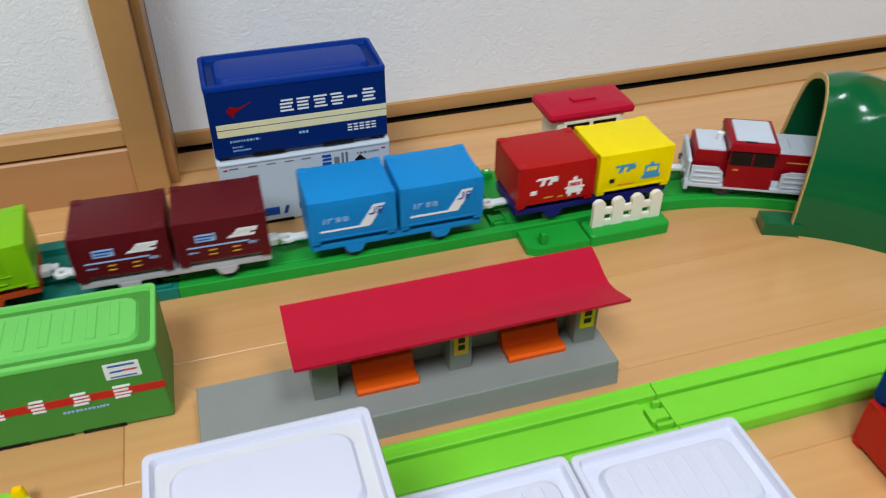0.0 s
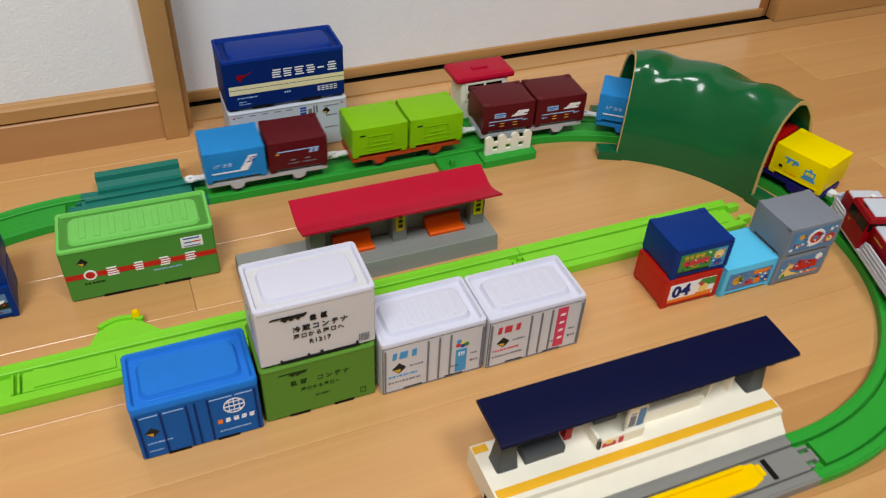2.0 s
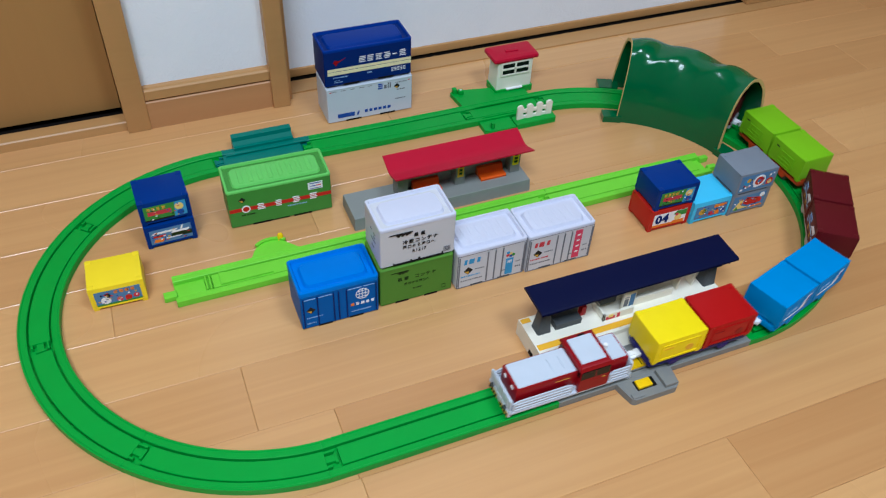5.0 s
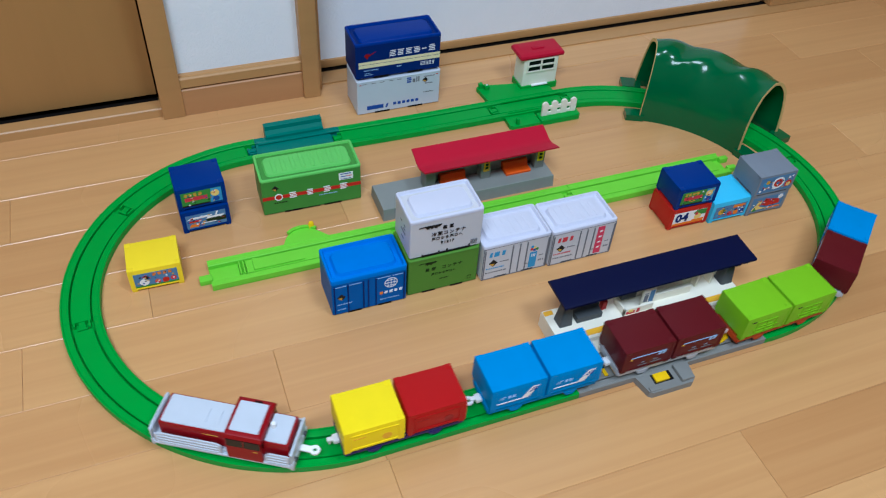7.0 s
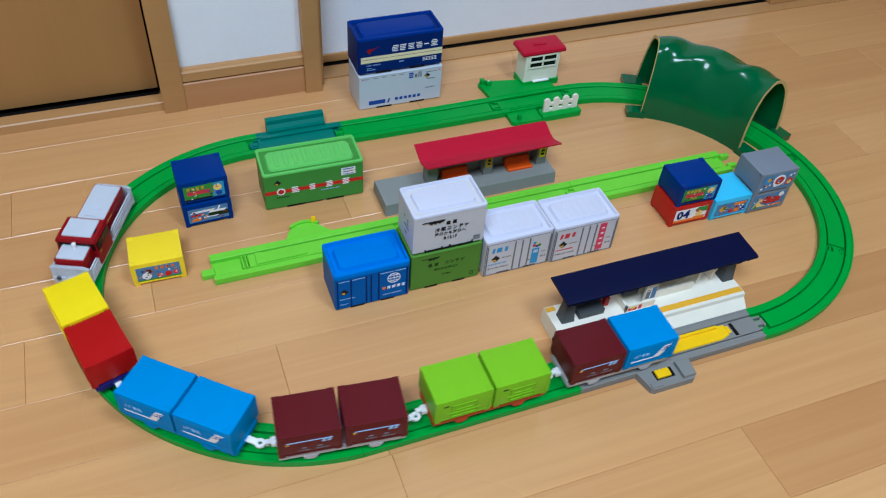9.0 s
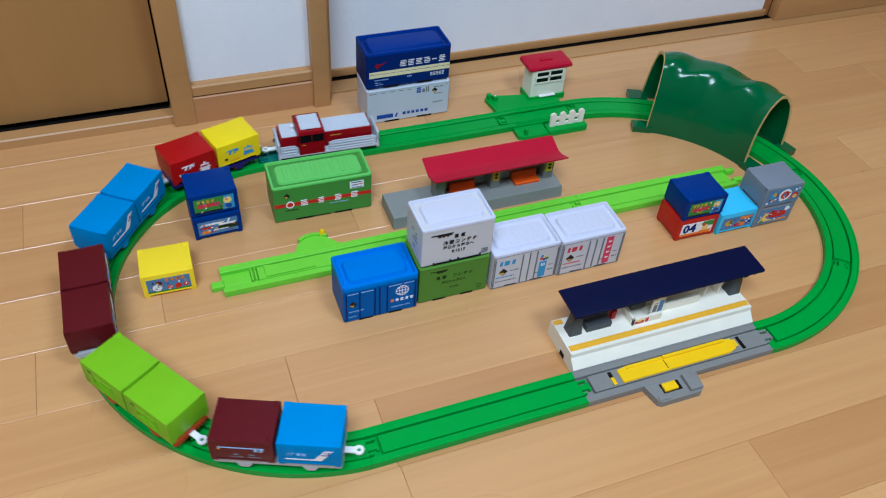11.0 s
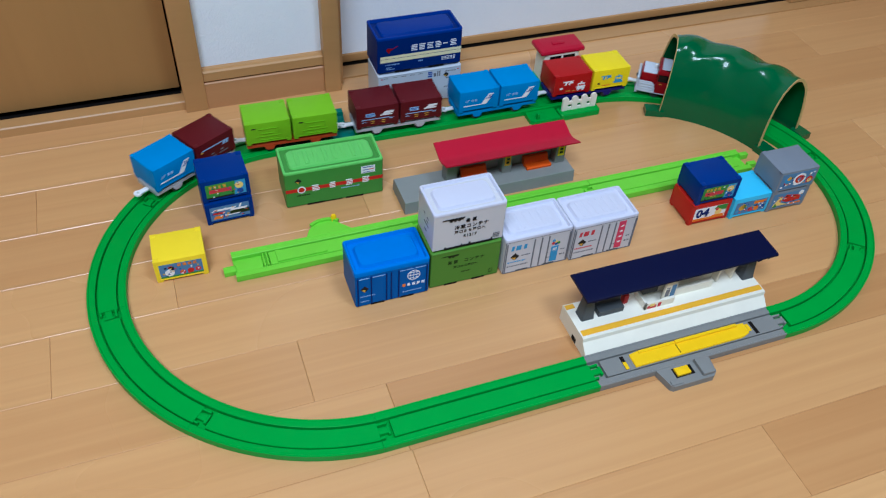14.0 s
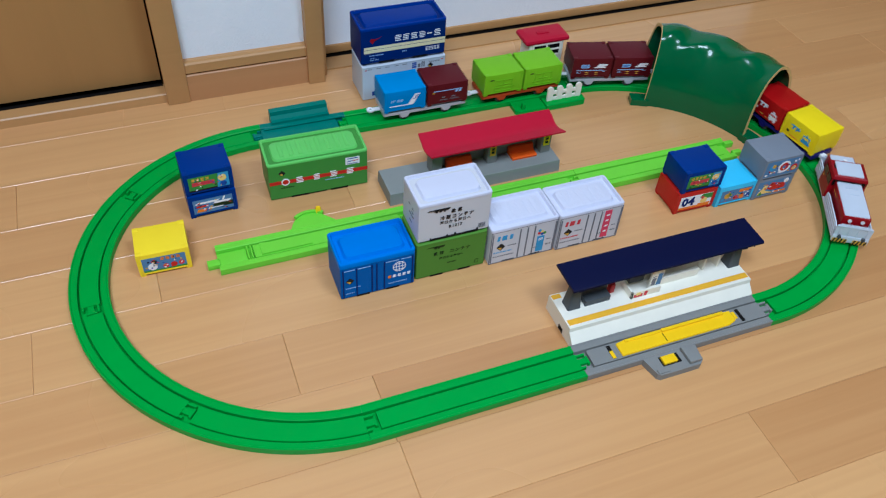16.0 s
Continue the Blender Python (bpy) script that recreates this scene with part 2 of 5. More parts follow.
wall_back()
for name, b in (("wall_south", (X0, Y0 - 0.1, -0.03, X1, Y0, ZC)), ("wall_west", (X0 - 0.1, Y0 - 0.1, -0.03, X0, 0.78, ZC)), ("wall_east", (X1, Y0 - 0.1, -0.03, X1 + 0.1, 0.78, ZC))):
    bm = bmesh.new()
    box(bm, *b)
    setting(name, bm, DIM_PLASTER, "plain grey unseen room wall, darkened to bounce less light", "wall")
bm = bmesh.new()
box(bm, X0 - 0.1, Y0 - 0.1, ZC, X1 + 0.1, 0.78, ZC + 0.1)
setting("ceiling", bm, DIM_PLASTER, "plain grey unseen ceiling, darkened to bounce less light", "ceiling")


def post(name, x0, x1, y):
    bm = bmesh.new()
    box(bm, x0, y, 0.0, x1, 0.591, ZC, bevel=0.0016)
    setting(name, bm, TRIM_WOOD, "light brown wooden door post standing on the floor", "post", True)


post("post_1", *P1, WALL_Y)
post("post_2", P2[0], P2[1] - 0.0062, WALL_Y - 0.003)
bm = bmesh.new()
box(bm, P2[1] - 0.0061, WALL_Y + 0.012, 0.0, P2[1], 0.591, ZC, bevel=0.0008)
setting("trim", bm, TRIM_WOOD, "narrow wooden strip set back beside the door post", "trim", True)


def panel_between():
    """Fixed papered panel with its sill and base board between the posts."""
    x0, x1 = P1[1], P2[0]
    bm = bmesh.new()
    box(bm, x0, 0.5465, 0.05, x1, 0.62, ZC)
    setting("wall_panel", bm, PAPER, "white textured papered wall panel between two posts", "wall")
    bm = bmesh.new()
    prism(bm, [(0.536, 0.0), (0.536, 0.0370), (0.5372, 0.0382), (0.60, 0.0382), (0.60, 0.0)], x0, x1, "x")
    setting("baseboard", bm, BOARD_WOOD, "reddish brown wooden base board", "baseboard")
    bm = bmesh.new()
    prism(bm, [(0.537, 0.0406), (0.537, 0.0524), (0.5392, 0.0541), (0.5440, 0.0543), (0.5455, 0.0566), (0.60, 0.0566), (0.60, 0.0406)], x0, x1, "x")
    setting("sill_rail", bm, TRIM_WOOD, "light brown wooden sill rail under the papered panel", "trim")


panel_between()


def left_door():
    """Brown flush sliding door on a low threshold, with a dark gap beneath."""
    bm = bmesh.new()
    prism(bm, [(0.542, 0.0), (0.5425, 0.0110), (0.5440, 0.0125), (0.5620, 0.0125), (0.5624, 0.001), (0.64, 0.001), (0.64, 0.0)], X0, P1[0], "x")
    setting("threshold_1", bm, TRIM_WOOD, "light brown wooden door threshold", "threshold")
    door = thing("door_1", "brown flush sliding door above a dark floor gap", "door", kind="structure")
    box_part("door_leaf", DOOR_WOOD, door, (X0, 0.575, 0.0135, P1[0] - 0.002, 0.605, 2.0), 0.001)
    box_part("door_edge", BLACK, door, (P1[0] - 0.0015, 0.5915, 0.002, P1[0] + 0.012, 0.62, 2.0), 0, "dark gap strip at the edge of the door")
    box_part("floor_gap", BLACK, door, (X0, 0.5630, 0.0014, P1[0] - 0.002, 0.64, 0.0040), 0, "dark gap under the door")


left_door()


def right_doors():
    """White papered sliding door with a wooden bottom rail, running in a floor channel."""
    x0, x1 = P2[1], 0.868
    bm = bmesh.new()
    prism(bm, [(0.557, 0.0), (0.557, 0.0020), (0.5850, 0.0020), (0.5850, -0.003), (0.5865, -0.003), (0.5865, -0.0035)], x0, X1, "x")
    setting("threshold_2", bm, TRIM_WOOD, "light brown wooden floor sill with a door groove", "threshold")
    bm = bmesh.new()
    box(bm, x0, 0.5866, -0.0038, X1, 0.66, -0.0012)
    setting("floor_channel", bm, BLACK, "dark sliding door floor channel", "threshold")
    door = thing("door_2", "white papered sliding door with wooden bottom rail", "door", kind="structure")
    box_part("bottom_rail", TRIM_WOOD, door, (x0, 0.5925, 0.0030, x1, 0.622, 0.0145), 0.0006, "light brown wooden rail")
    box_part("paper_panel", PAPER, door, (x0, 0.5960, 0.0146, x1, 0.618, 2.0), 0)
    other = thing("door_3", "light brown wooden sliding door edge on the floor sill", "door", kind="structure")
    box_part("door_leaf", TRIM_WOOD, other, (0.876, 0.575, 0.0026, X1, 0.594, 2.0), 0.001)
    box_part("door_stile", BASE_WOOD, other, (0.862, 0.5945, 0.0026, 0.876, 0.6235, 2.0), 0.001)


right_doors()


def ceiling_lamp(place, across):
    lamp = thing("ceiling_lamp", "unseen round white ceiling lamp with a grey rim", "lamp", pose(place[0], place[1], 0), "ceiling lamps")
    bm = bmesh.new()
    loft(bm, [[(x, y, z) for x, y in circle(0, 0, r, 40)] for r, z in ((across / 2, 2.2), (across / 2 + 0.015, 2.22), (across / 2 + 0.015, 2.39), (0.02, ZC - 0.001))])
    part("rim", bm, DIM_PLASTER, lamp)


ceiling_lamp(LAMP, 0.6)
# housing for the added fill light on the left
ceiling_lamp(LEFT_FILL, 0.9)


# ---- railway ----
L, R, HW = 0.214, 0.214, 0.019
STRAIGHT = 2 * L
LAP = 2 * STRAIGHT + 2 * math.pi * R
#  outlines across the rail: bed, running strip (mirrored), middle strip
BED = ((-0.0186, 0.0), (0.0186, 0.0), (0.0190, 0.0004), (0.0190, 0.0018), (-0.0190, 0.0018), (-0.0190, 0.0004))
STRIP = ((0.0110, 0.0016), (0.0190, 0.0016), (0.0190, 0.0077), (0.0186, 0.0082), (0.0175, 0.0082), (0.0168, 0.0073), (0.0116, 0.0072), (0.0110, 0.0067))
MIDDLE = ((-0.0092, 0.0016), (0.0092, 0.0016), (0.0092, 0.0058), (0.0088, 0.0063), (-0.0088, 0.0063), (-0.0092, 0.0058))
CUT = 0.0125


def spot(s):
    """Place on the oval, s metres clockwise from its far left corner; the hand-laid rails sag a little out of true."""
    s %= LAP
    if s < STRAIGHT:
        return s, 2 * R + 0.006 * max(0.0, 1 - s / 0.25) ** 2
    s -= STRAIGHT
    if s < math.pi * R:
        a = math.pi / 2 - s / R
        r = R - 0.0042 * math.sin(2 * a)
        return STRAIGHT + r * math.cos(a), R + r * math.sin(a)
    s -= math.pi * R
    if s < STRAIGHT:
        return STRAIGHT - s, 0.0
    s -= STRAIGHT
    k = s / (math.pi * R)
    a = -math.pi / 2 - math.pi * k
    r = R - 0.0055 * math.sin(2 * a) + 0.001 * math.sin(math.pi * k) + 0.006 * k ** 4
    return r * math.cos(a), R + r * math.sin(a)


#  rolled distance against the way along the oval
WAYS = [LAP * k / 1100 for k in range(1101)]
ROLLED = [0.0]
for way in WAYS[1:]:
    (xa, ya), (xb, yb) = spot(way - LAP / 1100), spot(min(way, LAP - 1e-6))
    ROLLED.append(ROLLED[-1] + math.hypot(xb - xa, yb - ya))


def along(d):
    """Way along the oval after a rolled distance d."""
    return float(np.interp(d % LAP * ROLLED[-1] / LAP, ROLLED, WAYS))


def course(s):
    """Place and heading on the oval."""
    x, y = spot(s)
    (xa, ya), (xb, yb) = spot(s - 0.002), spot(s + 0.002)
    return x, y, math.atan2(yb - ya, xb - xa)


def sweep(bm, outline, points):
    loops = []
    for x, y, h in points:
        nx, ny = -math.sin(h), math.cos(h)
        loops.append([(x + nx * u, y + ny * u, z) for u, z in outline])
    loft(bm, loops)


def rail_mesh(points, middle):
    """Bed, two running strips and a middle strip that stops short of the joint."""
    bm = bmesh.new()
    sweep(bm, BED, points)
    sweep(bm, STRIP, points)
    sweep(bm, [(-u, z) for u, z in STRIP[::-1]], points)
    sweep(bm, MIDDLE, middle)
    return bm


def joint_parts(rail, mat, x, y, h):
    """Tongue and socket lips in the open end of the middle strip."""
    m = pose(x, y, 0, 0, 0, math.degrees(h))
    for name, b in (("tongue", (-0.0062, -0.0032, 0.0016, 0.0040, 0.0030, 0.0058)), ("tongue_head", (0.0018, -0.0050, 0.0016, 0.0042, 0.0046, 0.0060)), ("catch", (-0.0062, 0.0058, 0.0016, 0.0030, 0.0078, 0.0064)), ("catch", (-0.0062, -0.0084, 0.0016, -0.0020, -0.0064, 0.0064))):
        bm = bmesh.new()
        box(bm, *b, bevel=0.0003, m=m)
        part(name, bm, mat, rail)


def rail_piece(name, s0, s1, mat, label, tongue=None):
    steps = max(1, round((s1 - s0) / 0.0105)) if not (s1 <= STRAIGHT or STRAIGHT + math.pi * R <= s0 and s1 <= 2 * STRAIGHT + math.pi * R + 1e-6) else 8
    gap = 0.0001
    rail = thing(name, label, "toy rail", group="oval of toy rails")
    pts = [course(s0 + gap + (s1 - s0 - 2 * gap) * k / steps) for k in range(steps + 1)]
    middle = [course(s0 + gap + (s1 - s0 - gap - CUT) * k / steps) for k in range(steps + 1)]
    part("rail_body", rail_mesh(pts, middle), mat, rail)
    x, y, h = course(s1 - 0.0062)
    joint_parts(rail, tongue or mat, x, y, h + math.pi)
    return rail


ARC = math.pi * R / 4
green_curve = "green plastic curved toy rail lying on the floor"
for k in range(4):
    rail_piece("curved_rail", STRAIGHT + ARC * k, STRAIGHT + ARC * (k + 1), RAIL_GREEN, green_curve, GREY if k == 3 else None)
    rail_piece("curved_rail", 2 * STRAIGHT + 4 * ARC + ARC * k, 2 * STRAIGHT + 4 * ARC + ARC * (k + 1) - (1e-5 if k == 3 else 0), RAIL_GREEN, green_curve, RAIL_TEAL if k == 3 else None)
rail_piece("straight_rail", 0.107, 0.321, RAIL_GREEN, "green plastic straight toy rail lying on the floor")
rail_piece("straight_rail", STRAIGHT + 4 * ARC + L, 2 * STRAIGHT + 4 * ARC - 1e-5, RAIL_GREEN, "green plastic straight toy rail lying on the floor")
teal = rail_piece("platform_rail", 0.0, 0.107, RAIL_TEAL, "teal plastic half rail with a low side platform", RAIL_GREEN)


def siding():
    """Three lime rails in a row inside the oval."""
    y = 0.240
    for k in range(3):
        a = -0.088 + L * k
        label = ("lime plastic stop rail with a yellow-tipped side lever", "lime plastic straight toy rail lying on the floor", "lime plastic straight toy rail with an open joint end")[k]
        rail = thing(("stop_rail", "straight_rail", "straight_rail")[k], label, "toy rail", group="lime siding rails")
        part("rail_body", rail_mesh([(a + 0.0003, y, 0), (a + L - 0.0003, y, 0)], [(a + (0.0003 if k else 0.0385), y, 0), (a + L - CUT, y, 0)]), RAIL_LIME, rail)
        if k < 2:
            joint_parts(rail, RAIL_LIME, a + L - 0.0062, y, math.pi)
        if k == 0:
            bm = bmesh.new()
            box(bm, a - 0.011, y - 0.0085, 0.0, a + 0.002, y + 0.0005, 0.0062, bevel=0.0006)
            part("end_tongue", bm, RAIL_LIME, rail)
            box_part("pit_floor", RAIL_LIME, rail, (a + 0.0005, y - 0.0092, 0.0016, a + 0.0305, y + 0.0092, 0.0034), 0.0004)
            for u in (0.0312, 0.0352):
                box_part("stop_bar", RAIL_LIME, rail, (a + u, y - 0.0092, 0.0016, a + u + 0.0016, y + 0.0092, 0.0070), 0.0003)
            bm = bmesh.new()
            prism(bm, [(0.046, 0.0085), (0.054, 0.0070), (0.092, 0.0070), (0.100, 0.0040), (0.100, -0.0080), (0.046, -0.0085)], 0.0052, 0.0082)
            bmesh.ops.translate(bm, verts=bm.verts, vec=(a, y, 0))
            part("stop_ramp", bm, RAIL_LIME, rail)
            bm = bmesh.new()
            fan = [(-0.021, 0.0), (-0.0150, 0.012), (-0.0070, 0.0220), (0.001, 0.0260), (0.009, 0.0255), (0.0165, 0.019), (0.030, 0.004), (0.034, 0.0)]
            prism(bm, fan, 0.0, 0.006)
            bmesh.ops.translate(bm, verts=bm.verts, vec=(a + 0.103, y + HW - 0.001, 0))
            part("lever_base", bm, RAIL_LIME, rail)
            bm = bmesh.new()
            arc = [(0.026 * math.cos(radians(d)), 0.026 * math.sin(radians(d)) - 0.006) for d in range(50, 131, 10)]
            arc += [(0.0225 * math.cos(radians(d)), 0.0225 * math.sin(radians(d)) - 0.006) for d in range(130, 49, -10)]
            prism(bm, arc, 0.005, 0.0085)
            bmesh.ops.translate(bm, verts=bm.verts, vec=(a + 0.107, y + HW + 0.004, 0))
            part("lever_guide", bm, RAIL_LIME, rail)
            bm = bmesh.new()
            rr_loft(bm, [(0.007, 0.005, 0.002, 0.005), (0.006, 0.0045, 0.002, 0.012), (0.004, 0.003, 0.0012, 0.0135)], a + 0.1185, y + HW + 0.0205)
            part("lever_tip", bm, YELLOW, rail, "yellow lever tip")
        if k == 2:
            for v in (-0.0125, 0.006):
                box_part("end_prong", RAIL_LIME, rail, (a + L - 0.001, y + v, 0.0, a + L + 0.011, y + v + 0.0062, 0.0074), 0.0006)


siding()


# ---- printing on toys ----
def mark(parent, name, mat, rects, y, lift=0.0003, flip=False, label=""):
    """Printed bars on a front face at depth y: (x0, z0, x1, z1) each, or slanted with a fifth number. Small print stays one piece."""
    def prints(some):
        bm = bmesh.new()
        for r in some:
            x0, z0, x1, z1 = r[:4]
            k = r[4] if len(r) > 4 else 0.0
            prism(bm, [(x0, z0), (x1, z0), (x1 + k, z1), (x0 + k, z1)], y - lift, y + 0.0004, "y")
        if flip:
            bmesh.ops.rotate(bm, verts=bm.verts, matrix=Matrix.Rotation(math.pi, 3, "Z"))
        return part(name, bm, mat, parent, label, False)

    if len(rects) == 1 or name in ("picture_shape", "edge_line", "cream_belt", "route_map", "kiosk_poster", "stripe_mark", "gold_mark", "corner_mark"):
        for r in rects:
            prints([r])
    else:
        prints(rects)["kind"] = "stuff"


def shape(parent, name, mat, outline, y, lift=0.0003, flip=False):
    bm = bmesh.new()
    prism(bm, outline, y - lift, y + 0.0004, "y")
    if flip:
        bmesh.ops.rotate(bm, verts=bm.verts, matrix=Matrix.Rotation(math.pi, 3, "Z"))
    return part(name, bm, mat, parent, "", False)


def ring(parent, name, mat, cx, cz, r0, r1, y, lift=0.0003):
    bm = bmesh.new()
    n = 24
    loops = [[(cx + r * math.cos(a), yy, cz + r * math.sin(a)) for a in (2 * math.pi * k / n for k in range(n))] for r, yy in ((r0, y), (r0, y - lift), (r1, y - lift), (r1, y))]
    loft(bm, loops, False, False)
    return part(name, bm, mat, parent, "", False)


def characters(x, z, size, pitch, count, seed):
    """Plain stacked bars, one stack for each square written character."""
    rng = random.Random(seed)
    out = []
    t = size * 0.13
    for k in range(count):
        a = x + k * pitch
        for u in (0.02, 0.30, 0.58, 0.86):
            c0, c1 = rng.choice((0.0, 0.0, 0.1)) * size, rng.choice((0.86, 1.0)) * size
            out.append((a + c0, z + u * size, a + c1, z + u * size + t))
    return out


def dashes(x, z, length, height, seed):
    """A line of small print as plain bars."""
    rng = random.Random(seed)
    out, u = [], 0.0
    while u < length:
        w = rng.uniform(0.4, 1.4) * height
        out.append((x + u, z, x + min(u + w, length), z + height))
        u += w + height * rng.uniform(0.3, 0.7)
    return out


def text(parent, name, body, size, mat, x, y, z, gap=1.0, bold=0.0):
    """Lettering that stands on a front face."""
    cu = bpy.data.curves.new(name, "FONT")
    cu.body, cu.size, cu.extrude, cu.align_x, cu.resolution_u = body, size, 0.0002, "CENTER", 2
    cu.space_character, cu.offset = gap, bold
    tmp = new(name, cu)
    me = bpy.data.meshes.new_from_object(tmp.evaluated_get(bpy.context.evaluated_depsgraph_get()))
    bpy.data.objects.remove(tmp)
    me.transform(Matrix.Translation((x, y, z)) @ Matrix.Rotation(math.pi / 2, 4, "X"))
    me.materials.clear()
    me.materials.append(mat)
    ob = new(name, me)
    ob.parent = parent
    return ob


def diamond(parent, x, z, r, y):
    shape(parent, "hazard_diamond", INK, [(x - r, z), (x, z - r), (x + r, z), (x, z + r)], y)
    shape(parent, "hazard_corner", INK_GOLD, [(x - r * 0.75, z - r * 0.1), (x, z - r * 0.85), (x + r * 0.2, z - r * 0.2)], y, 0.0005)


# ---- large toy containers ----
def container(label, m, w, d, h, lid_mat, side_mat, lid_h=0.004, ridges=0, rise=0.0, group="large toy containers"):
    t = thing("toy_container", label, "toy container", m, group)
    bm = bmesh.new()
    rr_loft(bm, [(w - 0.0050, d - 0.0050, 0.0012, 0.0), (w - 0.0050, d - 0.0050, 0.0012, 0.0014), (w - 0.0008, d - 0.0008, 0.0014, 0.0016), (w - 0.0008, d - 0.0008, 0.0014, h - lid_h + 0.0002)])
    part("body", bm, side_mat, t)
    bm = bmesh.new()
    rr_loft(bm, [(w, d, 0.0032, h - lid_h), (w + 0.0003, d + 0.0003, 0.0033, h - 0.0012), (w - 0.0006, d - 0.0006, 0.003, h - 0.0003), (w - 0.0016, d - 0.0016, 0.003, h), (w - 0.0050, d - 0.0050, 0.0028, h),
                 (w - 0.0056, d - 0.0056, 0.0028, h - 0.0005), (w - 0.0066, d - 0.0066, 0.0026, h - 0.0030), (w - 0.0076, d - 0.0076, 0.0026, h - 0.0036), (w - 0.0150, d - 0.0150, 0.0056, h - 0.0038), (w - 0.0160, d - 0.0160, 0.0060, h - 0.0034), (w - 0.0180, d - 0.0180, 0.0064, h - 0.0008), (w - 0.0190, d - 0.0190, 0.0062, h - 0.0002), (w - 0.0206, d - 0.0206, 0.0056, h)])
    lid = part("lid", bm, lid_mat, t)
    for k in range(ridges):
        x = (k + 0.5 - ridges / 2) * (w - 0.028) / ridges
        bm = bmesh.new()
        prism(bm, [(x - 0.0036, h - 0.0010), (x + 0.0036, h - 0.0010), (x + 0.0020, h + rise), (x - 0.0020, h + rise)], -d / 2 + 0.0125, d / 2 - 0.0125, "y")
        part("ridge", bm, lid_mat, lid)
    for x in (-w * 0.2, w * 0.2):
        box_part("fork_slot", BLACK, t, (x - w * 0.09, -d / 2 + 0.0002, 0.0003, x + w * 0.09, -d / 2 + 0.0035, 0.0026))
    return t


def panel_lines(t, w, d, z0, z1, xs, mat):
    for x in xs:
        box_part("panel_rib", mat, t, (x - 0.0005, -d / 2 - 0.0006, z0, x + 0.0005, -d / 2 + 0.001, z1))


def large_containers():
    w, d, h = 0.0782, 0.0488, 0.0510
    f = -d / 2 + 0.0004
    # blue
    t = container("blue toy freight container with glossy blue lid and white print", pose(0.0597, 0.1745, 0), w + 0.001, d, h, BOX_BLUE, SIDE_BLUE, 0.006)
    panel_lines(t, w, d, 0.003, 0.0425, (-0.0365, -0.0225, -0.0065, -0.0015, 0.0065, 0.0365), PRINT_NAVY)
    diamond(t, -0.0295, 0.0255, 0.0045, f)
    mark(t, "top_dashes", INK_PALE, [(-0.035, 0.0405, -0.024, 0.0412), (-0.021, 0.0405, -0.008, 0.0412), (0.008, 0.0405, 0.022, 0.0412), (0.024, 0.0405, 0.035, 0.0412)], f)
    ring(t, "globe_ring", INK_WHITE, 0.0225, 0.031, 0.0062, 0.007, f)
    mark(t, "globe_lines", INK_WHITE, [(0.0157, 0.0306, 0.0293, 0.0314), (0.0172, 0.0268, 0.0278, 0.0274), (0.0172, 0.0346, 0.0278, 0.0352), (0.0222, 0.0242, 0.0228, 0.0378), (0.0190, 0.0252, 0.0195, 0.0368), (0.0255, 0.0252, 0.026, 0.0368)], f)
    mark(t, "brand_print", INK_WHITE, characters(0.0155, 0.0165, 0.0036, 0.0052, 4, 3), f)
    mark(t, "red_seal", INK_ORANGE, [(0.0105, 0.0165, 0.0138, 0.0200)], f)
    mark(t, "small_print", INK_PALE, dashes(-0.034, 0.0145, 0.016, 0.0011, 5) + dashes(0.011, 0.008, 0.02, 0.0012, 6) + dashes(-0.034, 0.007, 0.009, 0.001, 7), f)
    # green, under the white one
    t = container("olive green toy container carrying a white container on top", pose(0.1403, 0.1773, 0), w, d, h, PRINT_GREEN, PRINT_GREEN, 0.002)
    mark(t, "wing_emblem", INK_GREEN, [(-0.028, 0.0432, -0.018, 0.0440, 0.002), (-0.021, 0.0415, -0.010, 0.0440, 0.002), (-0.0195, 0.0403, -0.0175, 0.0418, 0.0008), (-0.016, 0.0403, -0.014, 0.0418, 0.0008)], f)
    mark(t, "brand_print", INK_GREEN, characters(-0.020, 0.0310, 0.0044, 0.0066, 2, 8), f)
    text(t, "lettering", "コンテナ", 0.0054, INK_GREEN, 0.0090, f - 0.0001, 0.0312, 1.22)
    text(t, "lettering", "戸口から戸口へ", 0.0036, INK_GREEN, 0.0, f - 0.0001, 0.0238, 1.2)
    mark(t, "small_print", INK_GREEN, dashes(-0.004, 0.0155, 0.01, 0.0014, 9) + [(0.0275, 0.006, 0.0278, 0.011), (0.0312, 0.006, 0.0315, 0.011), (0.0275, 0.006, 0.0315, 0.0063), (0.0275, 0.0107, 0.0315, 0.011)], f)
    # white refrigerator
    t = container("white toy container with black print stacked on a green one", pose(0.1418, 0.1795, h), w, d - 0.001, h, BOX_WHITE, PRINT_WHITE_DIM, 0.0035)
    mark(t, "wing_emblem", INK, [(-0.030, 0.0412, -0.018, 0.0420, 0.002), (-0.023, 0.0395, -0.008, 0.0420, 0.002), (-0.0215, 0.0382, -0.0195, 0.0397, 0.0008), (-0.0175, 0.0382, -0.0155, 0.0397, 0.0008), (-0.013, 0.0382, -0.011, 0.0397, 0.0008)], f)
    mark(t, "brand_print", INK, characters(-0.0045, 0.0345, 0.0042, 0.0070, 2, 11), f)
    text(t, "lettering", "冷蔵コンテナ", 0.0056, INK, 0.0020, f - 0.0001, 0.0272, 1.22)
    text(t, "lettering", "戸口から戸口へ", 0.0044, INK, 0.0005, f - 0.0001, 0.0212, 1.2)
    text(t, "lettering", "R1217", 0.0052, INK, 0.001, f - 0.0001, 0.0142, 1.1)
